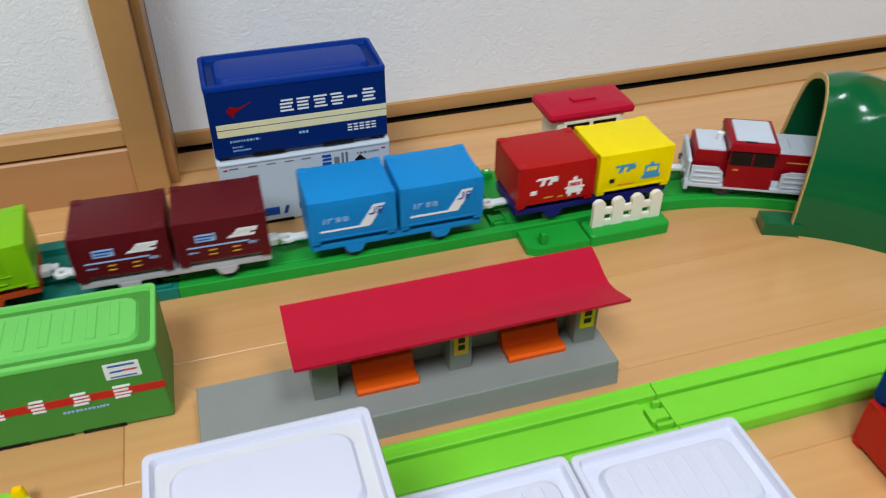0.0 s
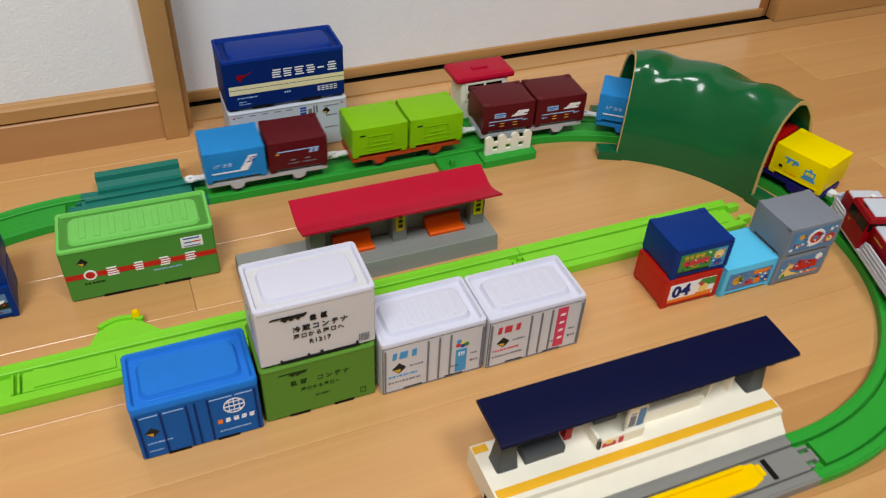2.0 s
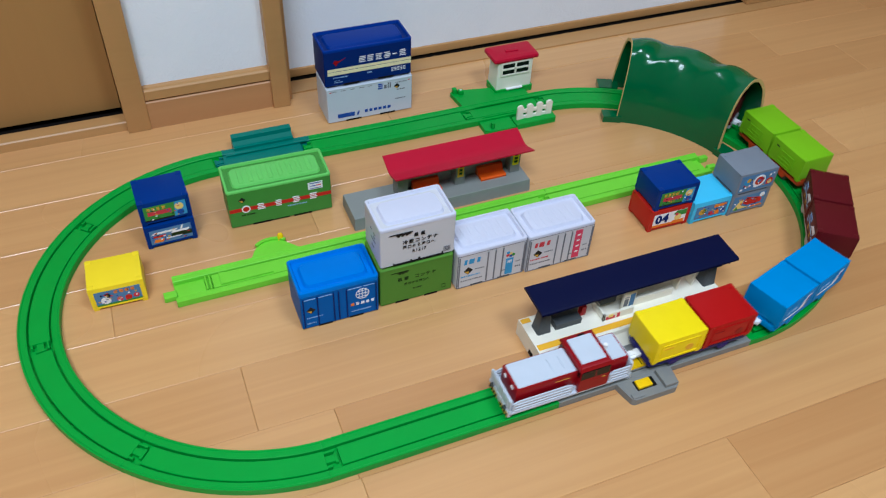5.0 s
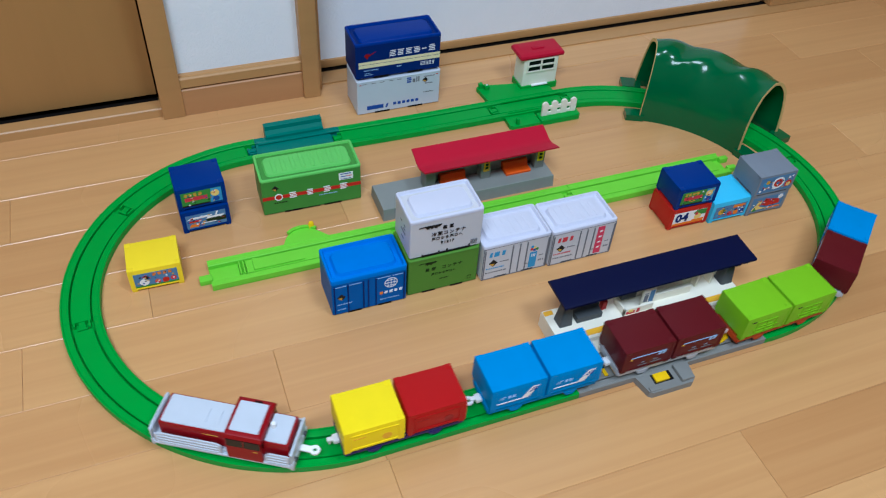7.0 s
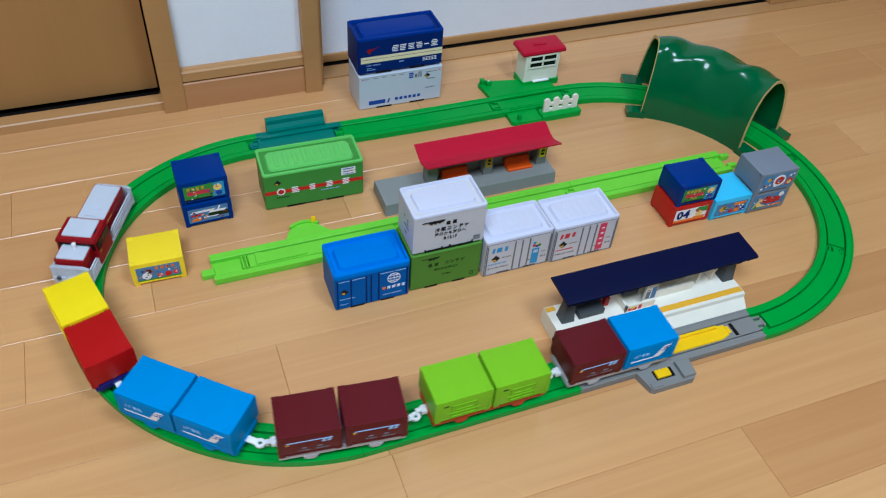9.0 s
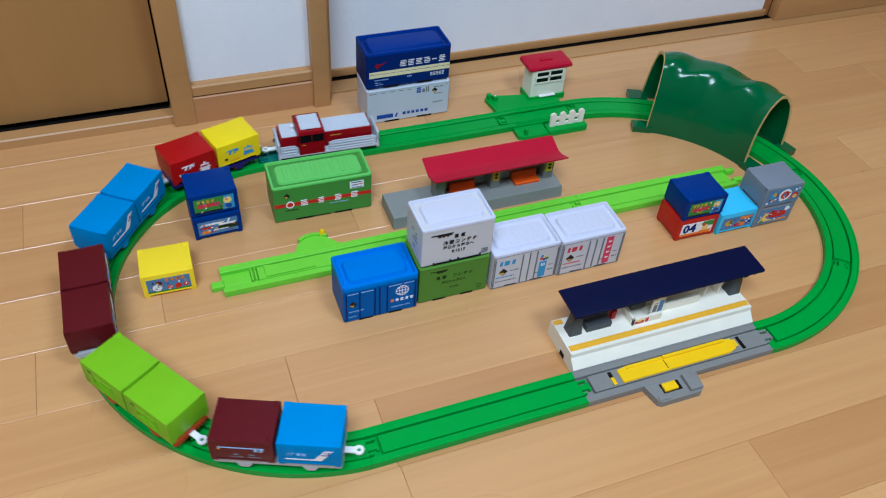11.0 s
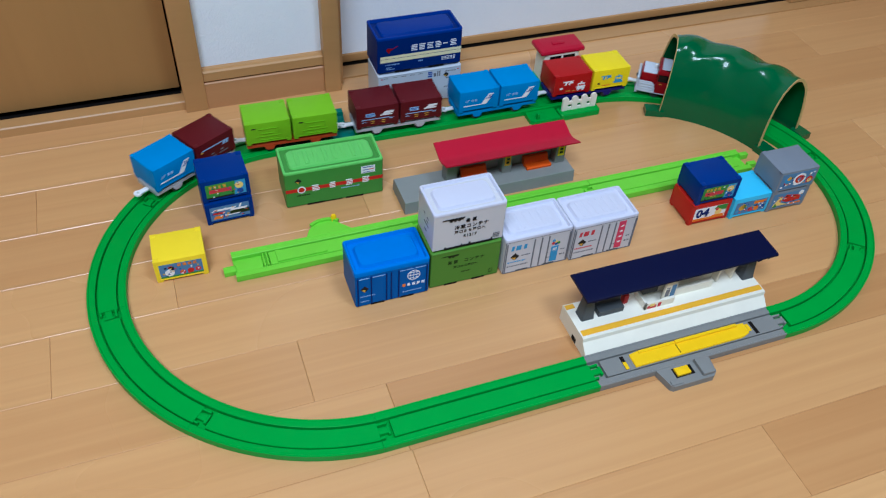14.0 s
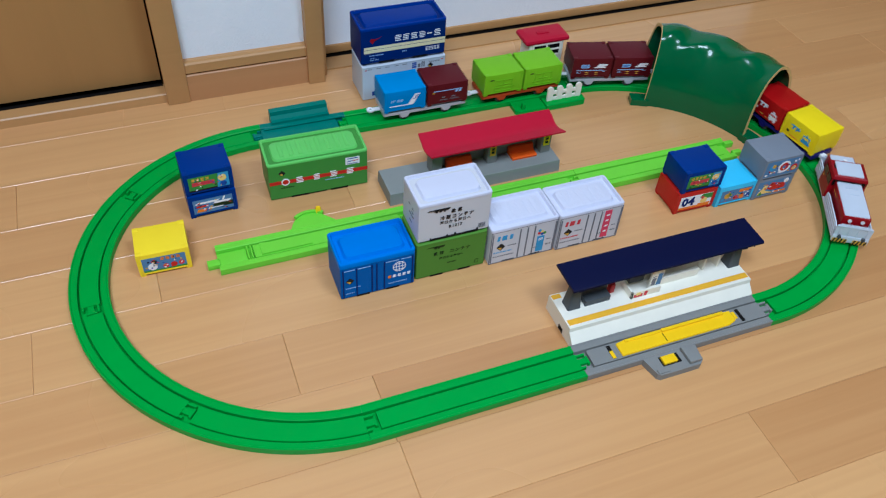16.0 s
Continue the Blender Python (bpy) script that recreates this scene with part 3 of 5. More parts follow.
    mark(t, "skid_print", INK, [(-0.026, 0.0008, -0.0245, 0.004), (-0.0245, 0.0008, 0.008, 0.0028), (0.0005, 0.0028, 0.0025, 0.005), (0.011, 0.0008, 0.027, 0.0028), (0.025, 0.0028, 0.0265, 0.005), (-0.008, 0.003, -0.0065, 0.0045)], f)
    mark(t, "small_print", INK_GREY, dashes(0.027, 0.0095, 0.007, 0.0012, 12) + dashes(0.027, 0.0072, 0.007, 0.0012, 13) + dashes(0.027, 0.005, 0.007, 0.001, 14), f)
    side = bmesh.new()
    for z, a, b in ((0.031, -0.008, -0.004), (0.031, 0.002, 0.006), (0.026, -0.008, -0.003), (0.021, -0.009, 0.004), (0.012, -0.004, 0.002)):
        box(side, -w / 2 + 0.0002, a, z, -w / 2 + 0.0008, b, z + 0.002)
    part("side_print", side, INK_GREY, t)
    # two white ones with coloured print
    for k, (x, y, letter, stripe) in enumerate(((0.2215, 0.1740, INK_SKY, INK_SKY), (0.3005, 0.1722, INK_ROSE, INK_PINK))):
        label = ("white ribbed toy container with sky blue print", "white ribbed toy container with pink striped print")[k]
        t = container(label, pose(x, y, 0), w, d, h, BOX_WHITE, PRINT_WHITE_DIM, 0.004, 6, 0.0003)
        panel_lines(t, w, d, 0.003, 0.0445, (-0.0365, -0.0050, 0.0035, 0.0120, 0.0365), INK_GREY)
        mark(t, "edge_line", INK_GREY, [(-0.0383, 0.0462, 0.0383, 0.0469), (-0.0383, 0.0006, 0.0383, 0.0016), (-0.0384, 0.0016, -0.0377, 0.0460), (0.0377, 0.0016, 0.0384, 0.0460)], f)
        mark(t, "brand_print", letter, [(-0.0315, 0.0335, -0.0285, 0.0400, 0.0008), (-0.0262, 0.0335, -0.0205, 0.0400, 0.0006), (-0.0172, 0.0335, -0.0138, 0.0400, 0.0006)], f)
        diamond(t, -0.0262, 0.0240, 0.0052, f)
        mark(t, "small_print", letter, dashes(-0.034, 0.0155, 0.021, 0.0016, 20 + k), f)
        mark(t, "grey_print", INK_GREY, dashes(-0.0185, 0.0235, 0.010, 0.0012, 22 + k) + dashes(-0.034, 0.0095, 0.024, 0.0016, 24 + k) + dashes(0.0125, 0.0105, 0.006, 0.0012, 26 + k) + dashes(0.028, 0.0195, 0.005, 0.0012, 28) + dashes(0.028, 0.0115, 0.006, 0.002, 30), f)
        if k:
            mark(t, "colour_stripe", stripe, [(0.0165, 0.004, 0.0250, 0.0440)], f)
            mark(t, "stripe_mark", INK_WHITE, [(0.0188, 0.036, 0.0222, 0.038, 0.001), (0.0188, 0.028, 0.0222, 0.030, 0.001), (0.0188, 0.020, 0.0222, 0.022, 0.001), (0.0188, 0.012, 0.0222, 0.014, 0.001)], f, 0.0005)
        else:
            mark(t, "colour_stripe", stripe, [(0.0165, 0.004, 0.0250, 0.0270)], f)
            mark(t, "stripe_mark", INK_WHITE, [(0.0185, 0.0205, 0.0195, 0.0245), (0.0205, 0.0205, 0.0215, 0.0245), (0.0222, 0.0205, 0.0230, 0.0245)], f, 0.0005)
            for cx, cz, c in ((0.018, 0.0315, INK_ROSE), (0.0212, 0.0335, INK_SKIN), (0.0245, 0.031, INK_LEAF), (0.0215, 0.0302, INK_BLUE), (0.0185, 0.0352, INK_SKY)):
                shape(t, "colour_dot", c, circle(cx, cz, 0.0019, 12), f)
    # leaf green long one
    w, d = 0.1145, 0.0495
    f = -d / 2 + 0.0004
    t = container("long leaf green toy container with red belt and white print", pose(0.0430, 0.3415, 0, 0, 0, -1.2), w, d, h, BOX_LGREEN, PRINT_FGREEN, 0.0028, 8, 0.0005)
    mark(t, "red_belt", INK_RED, [(-0.0565, 0.0220, 0.0565, 0.0268)], f)
    mark(t, "brand_print", INK_WHITE, characters(-0.0262, 0.0205, 0.0082, 0.0195, 4, 31), f, 0.0006)
    ring(t, "emblem_ring", INK_WHITE, -0.0385, 0.0245, 0.0035, 0.0048, f, 0.0006)
    ring(t, "emblem_core", INK_RED, -0.0385, 0.0245, 0.0003, 0.0033, f, 0.0006)
    diamond(t, -0.0415, 0.0375, 0.0040, f)
    mark(t, "white_sticker", INK_WHITE, [(0.0310, 0.0335, 0.0475, 0.0435)], f)
    mark(t, "sticker_waves", INK_BLUE, [(0.033, 0.0378, 0.039, 0.0388, 0.001), (0.0330, 0.0415, 0.0455, 0.0425), (0.0330, 0.0345, 0.0455, 0.0352)], f, 0.0005)
    mark(t, "sticker_wave_red", INK_ROSE, [(0.039, 0.0380, 0.0455, 0.039, 0.001)], f, 0.0005)
    mark(t, "small_print", INK_PALE, dashes(0.007, 0.0165, 0.022, 0.0012, 33), f)
    mark(t, "dark_print", INK_GREEN, dashes(-0.044, 0.0155, 0.015, 0.0016, 34) + [(-0.014, 0.001, 0.008, 0.0022), (0.014, 0.001, 0.030, 0.0022)], f)
    # stack by the wall: pale grey under navy
    t = container("long pale grey toy container under a navy one", pose(0.1980, 0.4985, 0), w, d, h, PRINT_ICE, PRINT_ICE, 0.002)
    mark(t, "brand_print", INK_BLUE, [(-0.044, 0.0065, -0.0215, 0.0125), (-0.019, 0.0065, -0.0165, 0.0125, 0.002)] + [(-0.008 + 0.0062 * k, 0.0085, -0.0038 + 0.0062 * k, 0.0125) for k in range(6)], f)
    mark(t, "logo_print", INK_BLUE, [(0.0105, 0.0390, 0.0165, 0.0412), (0.0105, 0.0424, 0.0165, 0.0440, 0.0005), (0.0105, 0.0450, 0.0165, 0.0468)], f)
    mark(t, "grey_letters", INK_GREY, [(0.0185, 0.0388, 0.0220, 0.0440), (0.0235, 0.0388, 0.0250, 0.0468), (0.0262, 0.0388, 0.0278, 0.0468)] + dashes(0.034, 0.0440, 0.015, 0.0014, 36) + dashes(0.036, 0.0335, 0.011, 0.0014, 37) + dashes(0.034, 0.020, 0.014, 0.0014, 38) + [(x, 0.0462, x + 0.006, 0.0468) for x in (-0.050, -0.038, -0.026, -0.014, -0.003)], f)
    diamond(t, 0.0360, 0.0395, 0.0040, f)
    mark(t, "corner_mark", INK_RED, [(-0.0535, 0.0455, -0.051, 0.0465), (0.051, 0.0455, 0.0535, 0.0465)], f)
    t = container("long navy blue toy container stacked on a pale one", pose(0.1980, 0.5030, h + 0.0004), w, d, h, BOX_NAVY, PRINT_NAVY, 0.0035, 6, -0.0001)
    mark(t, "cream_belt", INK_CREAM, [(-0.0530, 0.0160, 0.0565, 0.0205), (-0.0530, 0.0212, 0.0565, 0.0248)], f)
    mark(t, "brand_print", INK_WHITE, characters(-0.0120, 0.0285, 0.0084, 0.0108, 4, 41) + [(0.0312, 0.0322, 0.0375, 0.0335)] + characters(0.0408, 0.0285, 0.0088, 0.0108, 1, 43), f)
    mark(t, "brand_letters", INK_WHITE, [(0.0300 + 0.0040 * k, 0.0085 + 0.002 * j, 0.0329 + 0.0040 * k, 0.0093 + 0.002 * j) for k in range(5) for j in range(3)], f)
    shape(t, "red_emblem", LOCO_RED, [(-0.0455, 0.0335), (-0.0415, 0.0285), (-0.0400, 0.0320), (-0.0290, 0.0385), (-0.0370, 0.0352), (-0.0430, 0.0365)], f)
    mark(t, "small_print", INK_PALE, dashes(-0.046, 0.0115, 0.019, 0.0014, 45) + dashes(-0.045, 0.0075, 0.007, 0.001, 46) + dashes(-0.045, 0.005, 0.011, 0.001, 47) + dashes(-0.002, 0.0115, 0.006, 0.0016, 48), f)


large_containers()


# ---- small toy containers ----
def block_mesh(w, d, h, foot=0.0028):
    """Small container: beveled body on four corner feet, with raised corner castings."""
    bm = bmesh.new()
    box(bm, -w / 2, -d / 2, foot, w / 2, d / 2, h, bevel=0.0007)
    for sx in (-1, 1):
        for sy in (-1, 1):
            x, y = sx * (w / 2 - 0.0030), sy * (d / 2 - 0.0028)
            box(bm, x - 0.0027, y - 0.0026, 0.0, x + 0.0027, y + 0.0026, foot + 0.001, bevel=0.0004)
            box(bm, x - 0.0030, y - 0.0029, h - 0.0030, x + 0.0031, y + 0.0029, h + 0.0003, bevel=0.0004)
            box(bm, x - 0.0014 + sx * 0.0017, y - 0.0012 + sy * 0.0019, foot, x + 0.0014 + sx * 0.0017, y + 0.0012 + sy * 0.0019, h - 0.002)
    box(bm, -w / 2 + 0.004, -d / 2 - 0.0003, foot + 0.0001, w / 2 - 0.004, d / 2 + 0.0003, foot + 0.0016)
    return bm


def small_container(label, m, mat, picture):
    w, d, h = 0.052, 0.042, 0.030
    t = thing("small_toy_container", label, "toy container", m, "small toy containers")
    part("body", block_mesh(w, d, h), mat, t)
    f = -d / 2
    picture(t, f)
    if picture is pic_number:
        return t
    rng = random.Random(label)
    for ink in (INK, INK_WHITE, INK_GOLD, INK_BLUE, INK_ROSE):
        spots = []
        for _ in range(5):
            x, z, a, b = rng.uniform(-0.020, 0.018), rng.uniform(0.0065, 0.0215), rng.uniform(0.0008, 0.0026), rng.uniform(0.0006, 0.0018)
            spots.append((x, z, x + a, z + b, rng.uniform(-0.0008, 0.0008)))
        mark(t, "picture_detail", ink, spots, f, 0.0006)
    return t


def pic_sky(t, f):
    mark(t, "picture_ground", INK_NIGHT, [(-0.0215, 0.0055, 0.0215, 0.0245)], f, 0.0002)
    mark(t, "title_bars", INK_ORANGE, characters(-0.003, 0.0195, 0.0036, 0.0052, 4, 51), f, 0.0005)
    for cx, cz, c, r in ((-0.012, 0.012, INK_WHITE, 0.0048), (-0.0095, 0.0180, INK, 0.003), (0.001, 0.0105, INK_ROSE, 0.0030), (0.009, 0.0108, INK_RED, 0.0034), (0.0165, 0.0115, INK_ROSE, 0.003)):
        shape(t, "picture_shape", c, circle(cx, cz, r, 12), f, 0.0004)
    mark(t, "picture_strip", INK_LEAF, [(-0.0215, 0.0055, 0.0215, 0.0075)], f, 0.0003)


def pic_forest(t, f):
    mark(t, "picture_ground", INK_LEAF, [(-0.0215, 0.0055, 0.0215, 0.0245)], f, 0.0002)
    mark(t, "picture_shape", INK_ROSE, [(-0.018, 0.0125, 0.006, 0.0175)], f, 0.0004)
    mark(t, "title_bars", INK_GOLD, characters(-0.018, 0.0190, 0.0036, 0.0050, 4, 53), f, 0.0005)
    shape(t, "picture_sky", INK_SKY, [(0.0085, 0.0056), (0.0214, 0.0056), (0.0214, 0.0244), (0.0105, 0.0244)], f, 0.0003)
    shape(t, "picture_disc", INK_SKIN, circle(0.0145, 0.0178, 0.0045, 14), f, 0.0005)
    shape(t, "picture_disc", INK_BLUE, circle(0.0150, 0.0098, 0.0036, 12), f, 0.0005)
    mark(t, "picture_strip", INK, [(-0.0215, 0.0055, 0.008, 0.0072)], f, 0.0004)


def pic_trains(t, f):
    mark(t, "picture_ground", INK_NIGHT, [(-0.0215, 0.0055, 0.0215, 0.0245)], f, 0.0002)
    mark(t, "picture_dark", INK_GREEN, [(0.000, 0.0100, 0.0215, 0.0160)], f, 0.0003)
    mark(t, "picture_shape", INK_WHITE, [(-0.020, 0.0185, 0.004, 0.0210, 0.004), (0.000, 0.0160, 0.018, 0.0185, 0.002), (-0.006, 0.0100, 0.010, 0.0112, 0.001), (0.010, 0.0190, 0.0120, 0.0240, 0.002)], f, 0.0004)
    mark(t, "picture_shape", INK_RED, [(-0.019, 0.0140, -0.006, 0.0165, 0.001)], f, 0.0004)
    mark(t, "picture_shape", INK_ORANGE, [(-0.019, 0.0075, -0.009, 0.0115, 0.002)], f, 0.0004)


def pic_number(t, f):
    mark(t, "picture_ground", INK_WHITE, [(-0.0215, 0.0055, 0.0215, 0.0245)], f, 0.0002)
    text(t, "number", "04", 0.0165, PRINT_NAVY, -0.0105, f - 0.0004, 0.0110, 1.05, 0.0006)
    mark(t, "picture_strip", INK_ORANGE, [(-0.0215, 0.0056, 0.020, 0.0088), (0.004, 0.0088, 0.020, 0.0105, 0.001)], f, 0.0004)
    shape(t, "picture_shape", INK_LEAF, [(0.008, 0.0244), (0.0045, 0.0200), (0.010, 0.0165), (0.0214, 0.0165), (0.0214, 0.0244)], f, 0.0003)
    shape(t, "picture_disc", INK_SKIN, circle(0.0110, 0.0145, 0.0046, 14), f, 0.0004)
    shape(t, "picture_disc", INK_ROSE, circle(0.0085, 0.0190, 0.0022, 10), f, 0.0005)


def pic_fish(t, f):
    mark(t, "picture_ground", INK_NIGHT, [(-0.0215, 0.0055, 0.0215, 0.0235)], f, 0.0002)
    mark(t, "title_bars", INK_ORANGE, [(0.003, 0.0178, 0.0195, 0.0218)], f, 0.0004)
    for cx, cz, c, r in ((-0.0125, 0.0150, INK_GOLD, 0.0042), (-0.010, 0.0160, INK_LEAF, 0.003), (0.0, 0.0105, INK_ROSE, 0.0032), (0.0085, 0.0102, INK_ORANGE, 0.0034), (0.0165, 0.0108, INK_BLUE, 0.003), (-0.018, 0.0098, INK_SKY, 0.002)):
        shape(t, "picture_shape", c, circle(cx, cz, r, 12), f, 0.0004)


def pic_ring(t, f):
    mark(t, "picture_ground", INK_NIGHT, [(-0.0240, 0.0040, 0.0240, 0.0270)], f, 0.0002)
    ring(t, "picture_ring", INK_WHITE, 0.003, 0.0165, 0.0060, 0.0085, f, 0.0005)
    ring(t, "picture_ring", INK_RED, 0.003, 0.0165, 0.0030, 0.0058, f, 0.0005)
    shape(t, "picture_disc", INK_RED, circle(0.018, 0.0130, 0.0048, 12), f, 0.0004)
    shape(t, "picture_disc", INK_SKIN, circle(0.018, 0.0120, 0.0030, 12), f, 0.0005)
    shape(t, "picture_disc", INK_SKY, circle(-0.014, 0.0180, 0.0045, 12), f, 0.0004)
    shape(t, "picture_disc", INK_GOLD, circle(-0.0125, 0.0200, 0.0028, 10), f, 0.0005)
    mark(t, "picture_shape", INK_WHITE, [(-0.021, 0.0065, -0.018, 0.009), (-0.015, 0.009, -0.0125, 0.011), (0.016, 0.0205, 0.0185, 0.0235), (0.0205, 0.0225, 0.0225, 0.0245)], f, 0.0004)


def pic_animals(t, f):
    mark(t, "picture_ground", INK_NIGHT, [(-0.0225, 0.0055, 0.0225, 0.0265)], f, 0.0002)
    shape(t, "picture_shape", INK_RED, [(-0.004, 0.0235), (0.004, 0.0215), (0.016, 0.0195), (0.018, 0.012), (0.000, 0.011), (-0.008, 0.0145)], f, 0.0004)
    shape(t, "picture_shape", INK_SKIN, [(-0.020, 0.0075), (-0.013, 0.0195), (-0.008, 0.020), (-0.010, 0.012), (0.001, 0.0075)], f, 0.0004)
    shape(t, "picture_shape", INK_LEAF, [(-0.019, 0.006), (-0.016, 0.012), (-0.0125, 0.006)], f, 0.0005)
    shape(t, "picture_disc", INK_WHITE, circle(0.017, 0.0225, 0.0036, 12), f, 0.0004)
    mark(t, "picture_strip", INK_ORANGE, [(0.004, 0.0062, 0.021, 0.0085)], f, 0.0004)


for label, m, mat, picture in (
    ("yellow toy container with a bright picture, alone on the floor", pose(-0.139, 0.2640, 0, 0, 0, -1.5), S_YELLOW, pic_sky),
    ("navy toy container with train picture, under another", pose(-0.0785, 0.3370, 0, 0, 0, 2.0), S_NAVY, pic_trains),
    ("navy toy container with green picture, stacked on top", pose(-0.0785, 0.3395, 0.0303, 0, 0, 2.0), S_NAVY, pic_forest),
    ("red toy container numbered 04, under a navy one", pose(0.4475, 0.1785, 0, 0, 0, -1.0), S_RED, pic_number),
    ("navy toy container with green picture, on a red one", pose(0.4495, 0.1790, 0.0303, 0, 0, -1.0), S_NAVY, pic_forest),
    ("light cyan toy container with a bright picture", pose(0.5012, 0.1745, 0, 0, 0, -0.5), S_CYAN, pic_fish),
    ("grey toy container with a colourful picture, underneath", pose(0.5515, 0.1720, 0, 0, 0, -0.5), S_GREY, pic_animals),
    ("grey toy container with ring picture, stacked on another", pose(0.5515, 0.1712, 0.0303, 0, 0, -0.5), S_GREY, pic_ring),
):
    small_container(label, m, mat, picture)


# ---- level crossing ----
def crossing():
    cr = rail_piece("crossing_rail", 0.321, STRAIGHT, RAIL_GREEN, "green plastic level crossing rail with hut and white fence")
    bm = bmesh.new()
    plate = [(0.3235, 0.3900), (0.3300, 0.3855), (0.3660, 0.3855), (0.3660, 0.4085), (0.3240, 0.4085)]
    prism(bm, plate, 0.0, 0.0058)
    part("front_plate", bm, RAIL_GREEN, cr)
    bm = bmesh.new()
    prism(bm, [(0.3180, 0.4475), (0.4150, 0.4475), (0.4150, 0.4610), (0.3700, 0.4790), (0.3290, 0.4860), (0.3190, 0.4880), (0.3140, 0.4840)], 0.0, 0.0058)
    part("rear_plate", bm, RAIL_GREEN, cr)
    for x0, y0, x1, y1, h in ((0.3165, 0.4795, 0.3225, 0.4862, 0.0125), (0.3230, 0.4745, 0.3300, 0.4815, 0.0115), (0.3330, 0.3895, 0.3372, 0.3945, 0.0140)):
        box_part("gate_post", RAIL_GREEN, cr, (x0, y0, 0.005, x1, y1, h), 0.0012)
    # white chip imitates the highlight on the gate post
    box_part("post_glint", T_WHITE, cr, (0.3252, 0.4772, 0.0112, 0.3280, 0.4790, 0.0120), 0.0002)
    bm = bmesh.new()
    rr_loft(bm, [(0.058, 0.0185, 0.003, 0.0), (0.058, 0.0185, 0.003, 0.0075), (0.0565, 0.017, 0.003, 0.0085)], 0.3955, 0.3945)
    part("fence_base", bm, RAIL_GREEN, cr)
    for k in range(4):
        x = 0.3748 + 0.0139 * k
        bm = bmesh.new()
        prism(bm, [(x - 0.0040, 0.008), (x + 0.0040, 0.008)] + [(x + 0.0043 * math.cos(radians(a)), 0.0250 + 0.0038 * math.sin(radians(a))) for a in range(-20, 201, 22)], 0.3942, 0.3974, "y")
        part("fence_pale", bm, FENCE_WHITE, cr, "cream white fence pale")
    for z in (0.0078, 0.0172):
        box_part("fence_rail", FENCE_WHITE, cr, (0.3725, 0.3948, z, 0.4180, 0.3970, z + 0.0050), 0.0003, "cream white fence rail")
    for v in (0.0125, -0.0125):
        box_part("rail_guard", RAIL_GREEN, cr, (0.330, 2 * R + v - 0.0028, 0.0065, 0.420, 2 * R + v - 0.0018, 0.0088), 0.0003)
    hut = thing("crossing_hut", "white toy crossing hut with a crimson lid roof", "toy hut")
    bm = bmesh.new()
    rr_loft(bm, [(0.0560, 0.0300, 0.0015, 0.0), (0.0560, 0.0300, 0.0015, 0.0085)], 0.4000, 0.4790)
    part("hut_base", bm, RAIL_GREEN, hut, "green plastic base")
    bm = bmesh.new()
    rr_loft(bm, [(0.0520, 0.0270, 0.001, 0.0084), (0.0515, 0.0265, 0.001, 0.0500)], 0.4000, 0.4800)
    walls = part("hut_wall", bm, CREAM, hut)
    bm = bmesh.new()
    rr_loft(bm, [(0.0650, 0.0360, 0.0025, 0.0500), (0.0660, 0.0370, 0.0030, 0.0525), (0.0640, 0.0350, 0.0026, 0.0550), (0.052, 0.025, 0.002, 0.0562)], 0.4005, 0.4830)
    roof = part("hut_roof", bm, CRIMSON, hut)
    box_part("roof_tab", CRIMSON, roof, (0.3905, 0.4795, 0.0558, 0.4085, 0.4860, 0.0574), 0.0004)
    y = 0.4667
    for x0, x1, z0, z1 in ((0.3810, 0.3988, 0.0400, 0.0466), (0.4012, 0.4195, 0.0400, 0.0466), (0.3810, 0.3988, 0.0308, 0.0374), (0.4012, 0.4195, 0.0308, 0.0374)):
        box_part("window_pane", GLASS_BLACK, walls, (x0, y - 0.0003, z0, x1, y + 0.002, z1), 0)
    for b in ((0.3785, 0.0466, 0.4220, 0.0488), (0.3785, 0.0284, 0.4220, 0.0308), (0.3785, 0.0308, 0.3810, 0.0466), (0.4195, 0.0308, 0.4220, 0.0466), (0.3988, 0.0308, 0.4012, 0.0466), (0.3810, 0.0374, 0.4195, 0.0400)):
        box_part("window_bar", CREAM, walls, (b[0], y - 0.0013, b[1], b[2], y + 0.001, b[3]), 0.0002)
    box_part("door_lip", T_WHITE, hut, (0.3880, 0.4625, 0.0082, 0.4120, 0.4665, 0.0096), 0.0003, "white plastic lip")


crossing()


def teal_platform():
    bm = bmesh.new()
    prism(bm, [(0.4475, 0.0), (0.4475, 0.0105), (0.4520, 0.0105), (0.4555, 0.0150), (0.4560, 0.0200), (0.4645, 0.0200), (0.4655, 0.0190), (0.4655, 0.0)], 0.0155, 0.0885, "x")
    part("side_platform", bm, RAIL_TEAL, teal)
    for v in (0.0125, -0.0125):
        box_part("guard_strip", RAIL_TEAL, teal, (0.004, 2 * R + v - 0.0016, 0.0070, 0.103, 2 * R + v + 0.0016, 0.0086), 0.0004)


teal_platform()


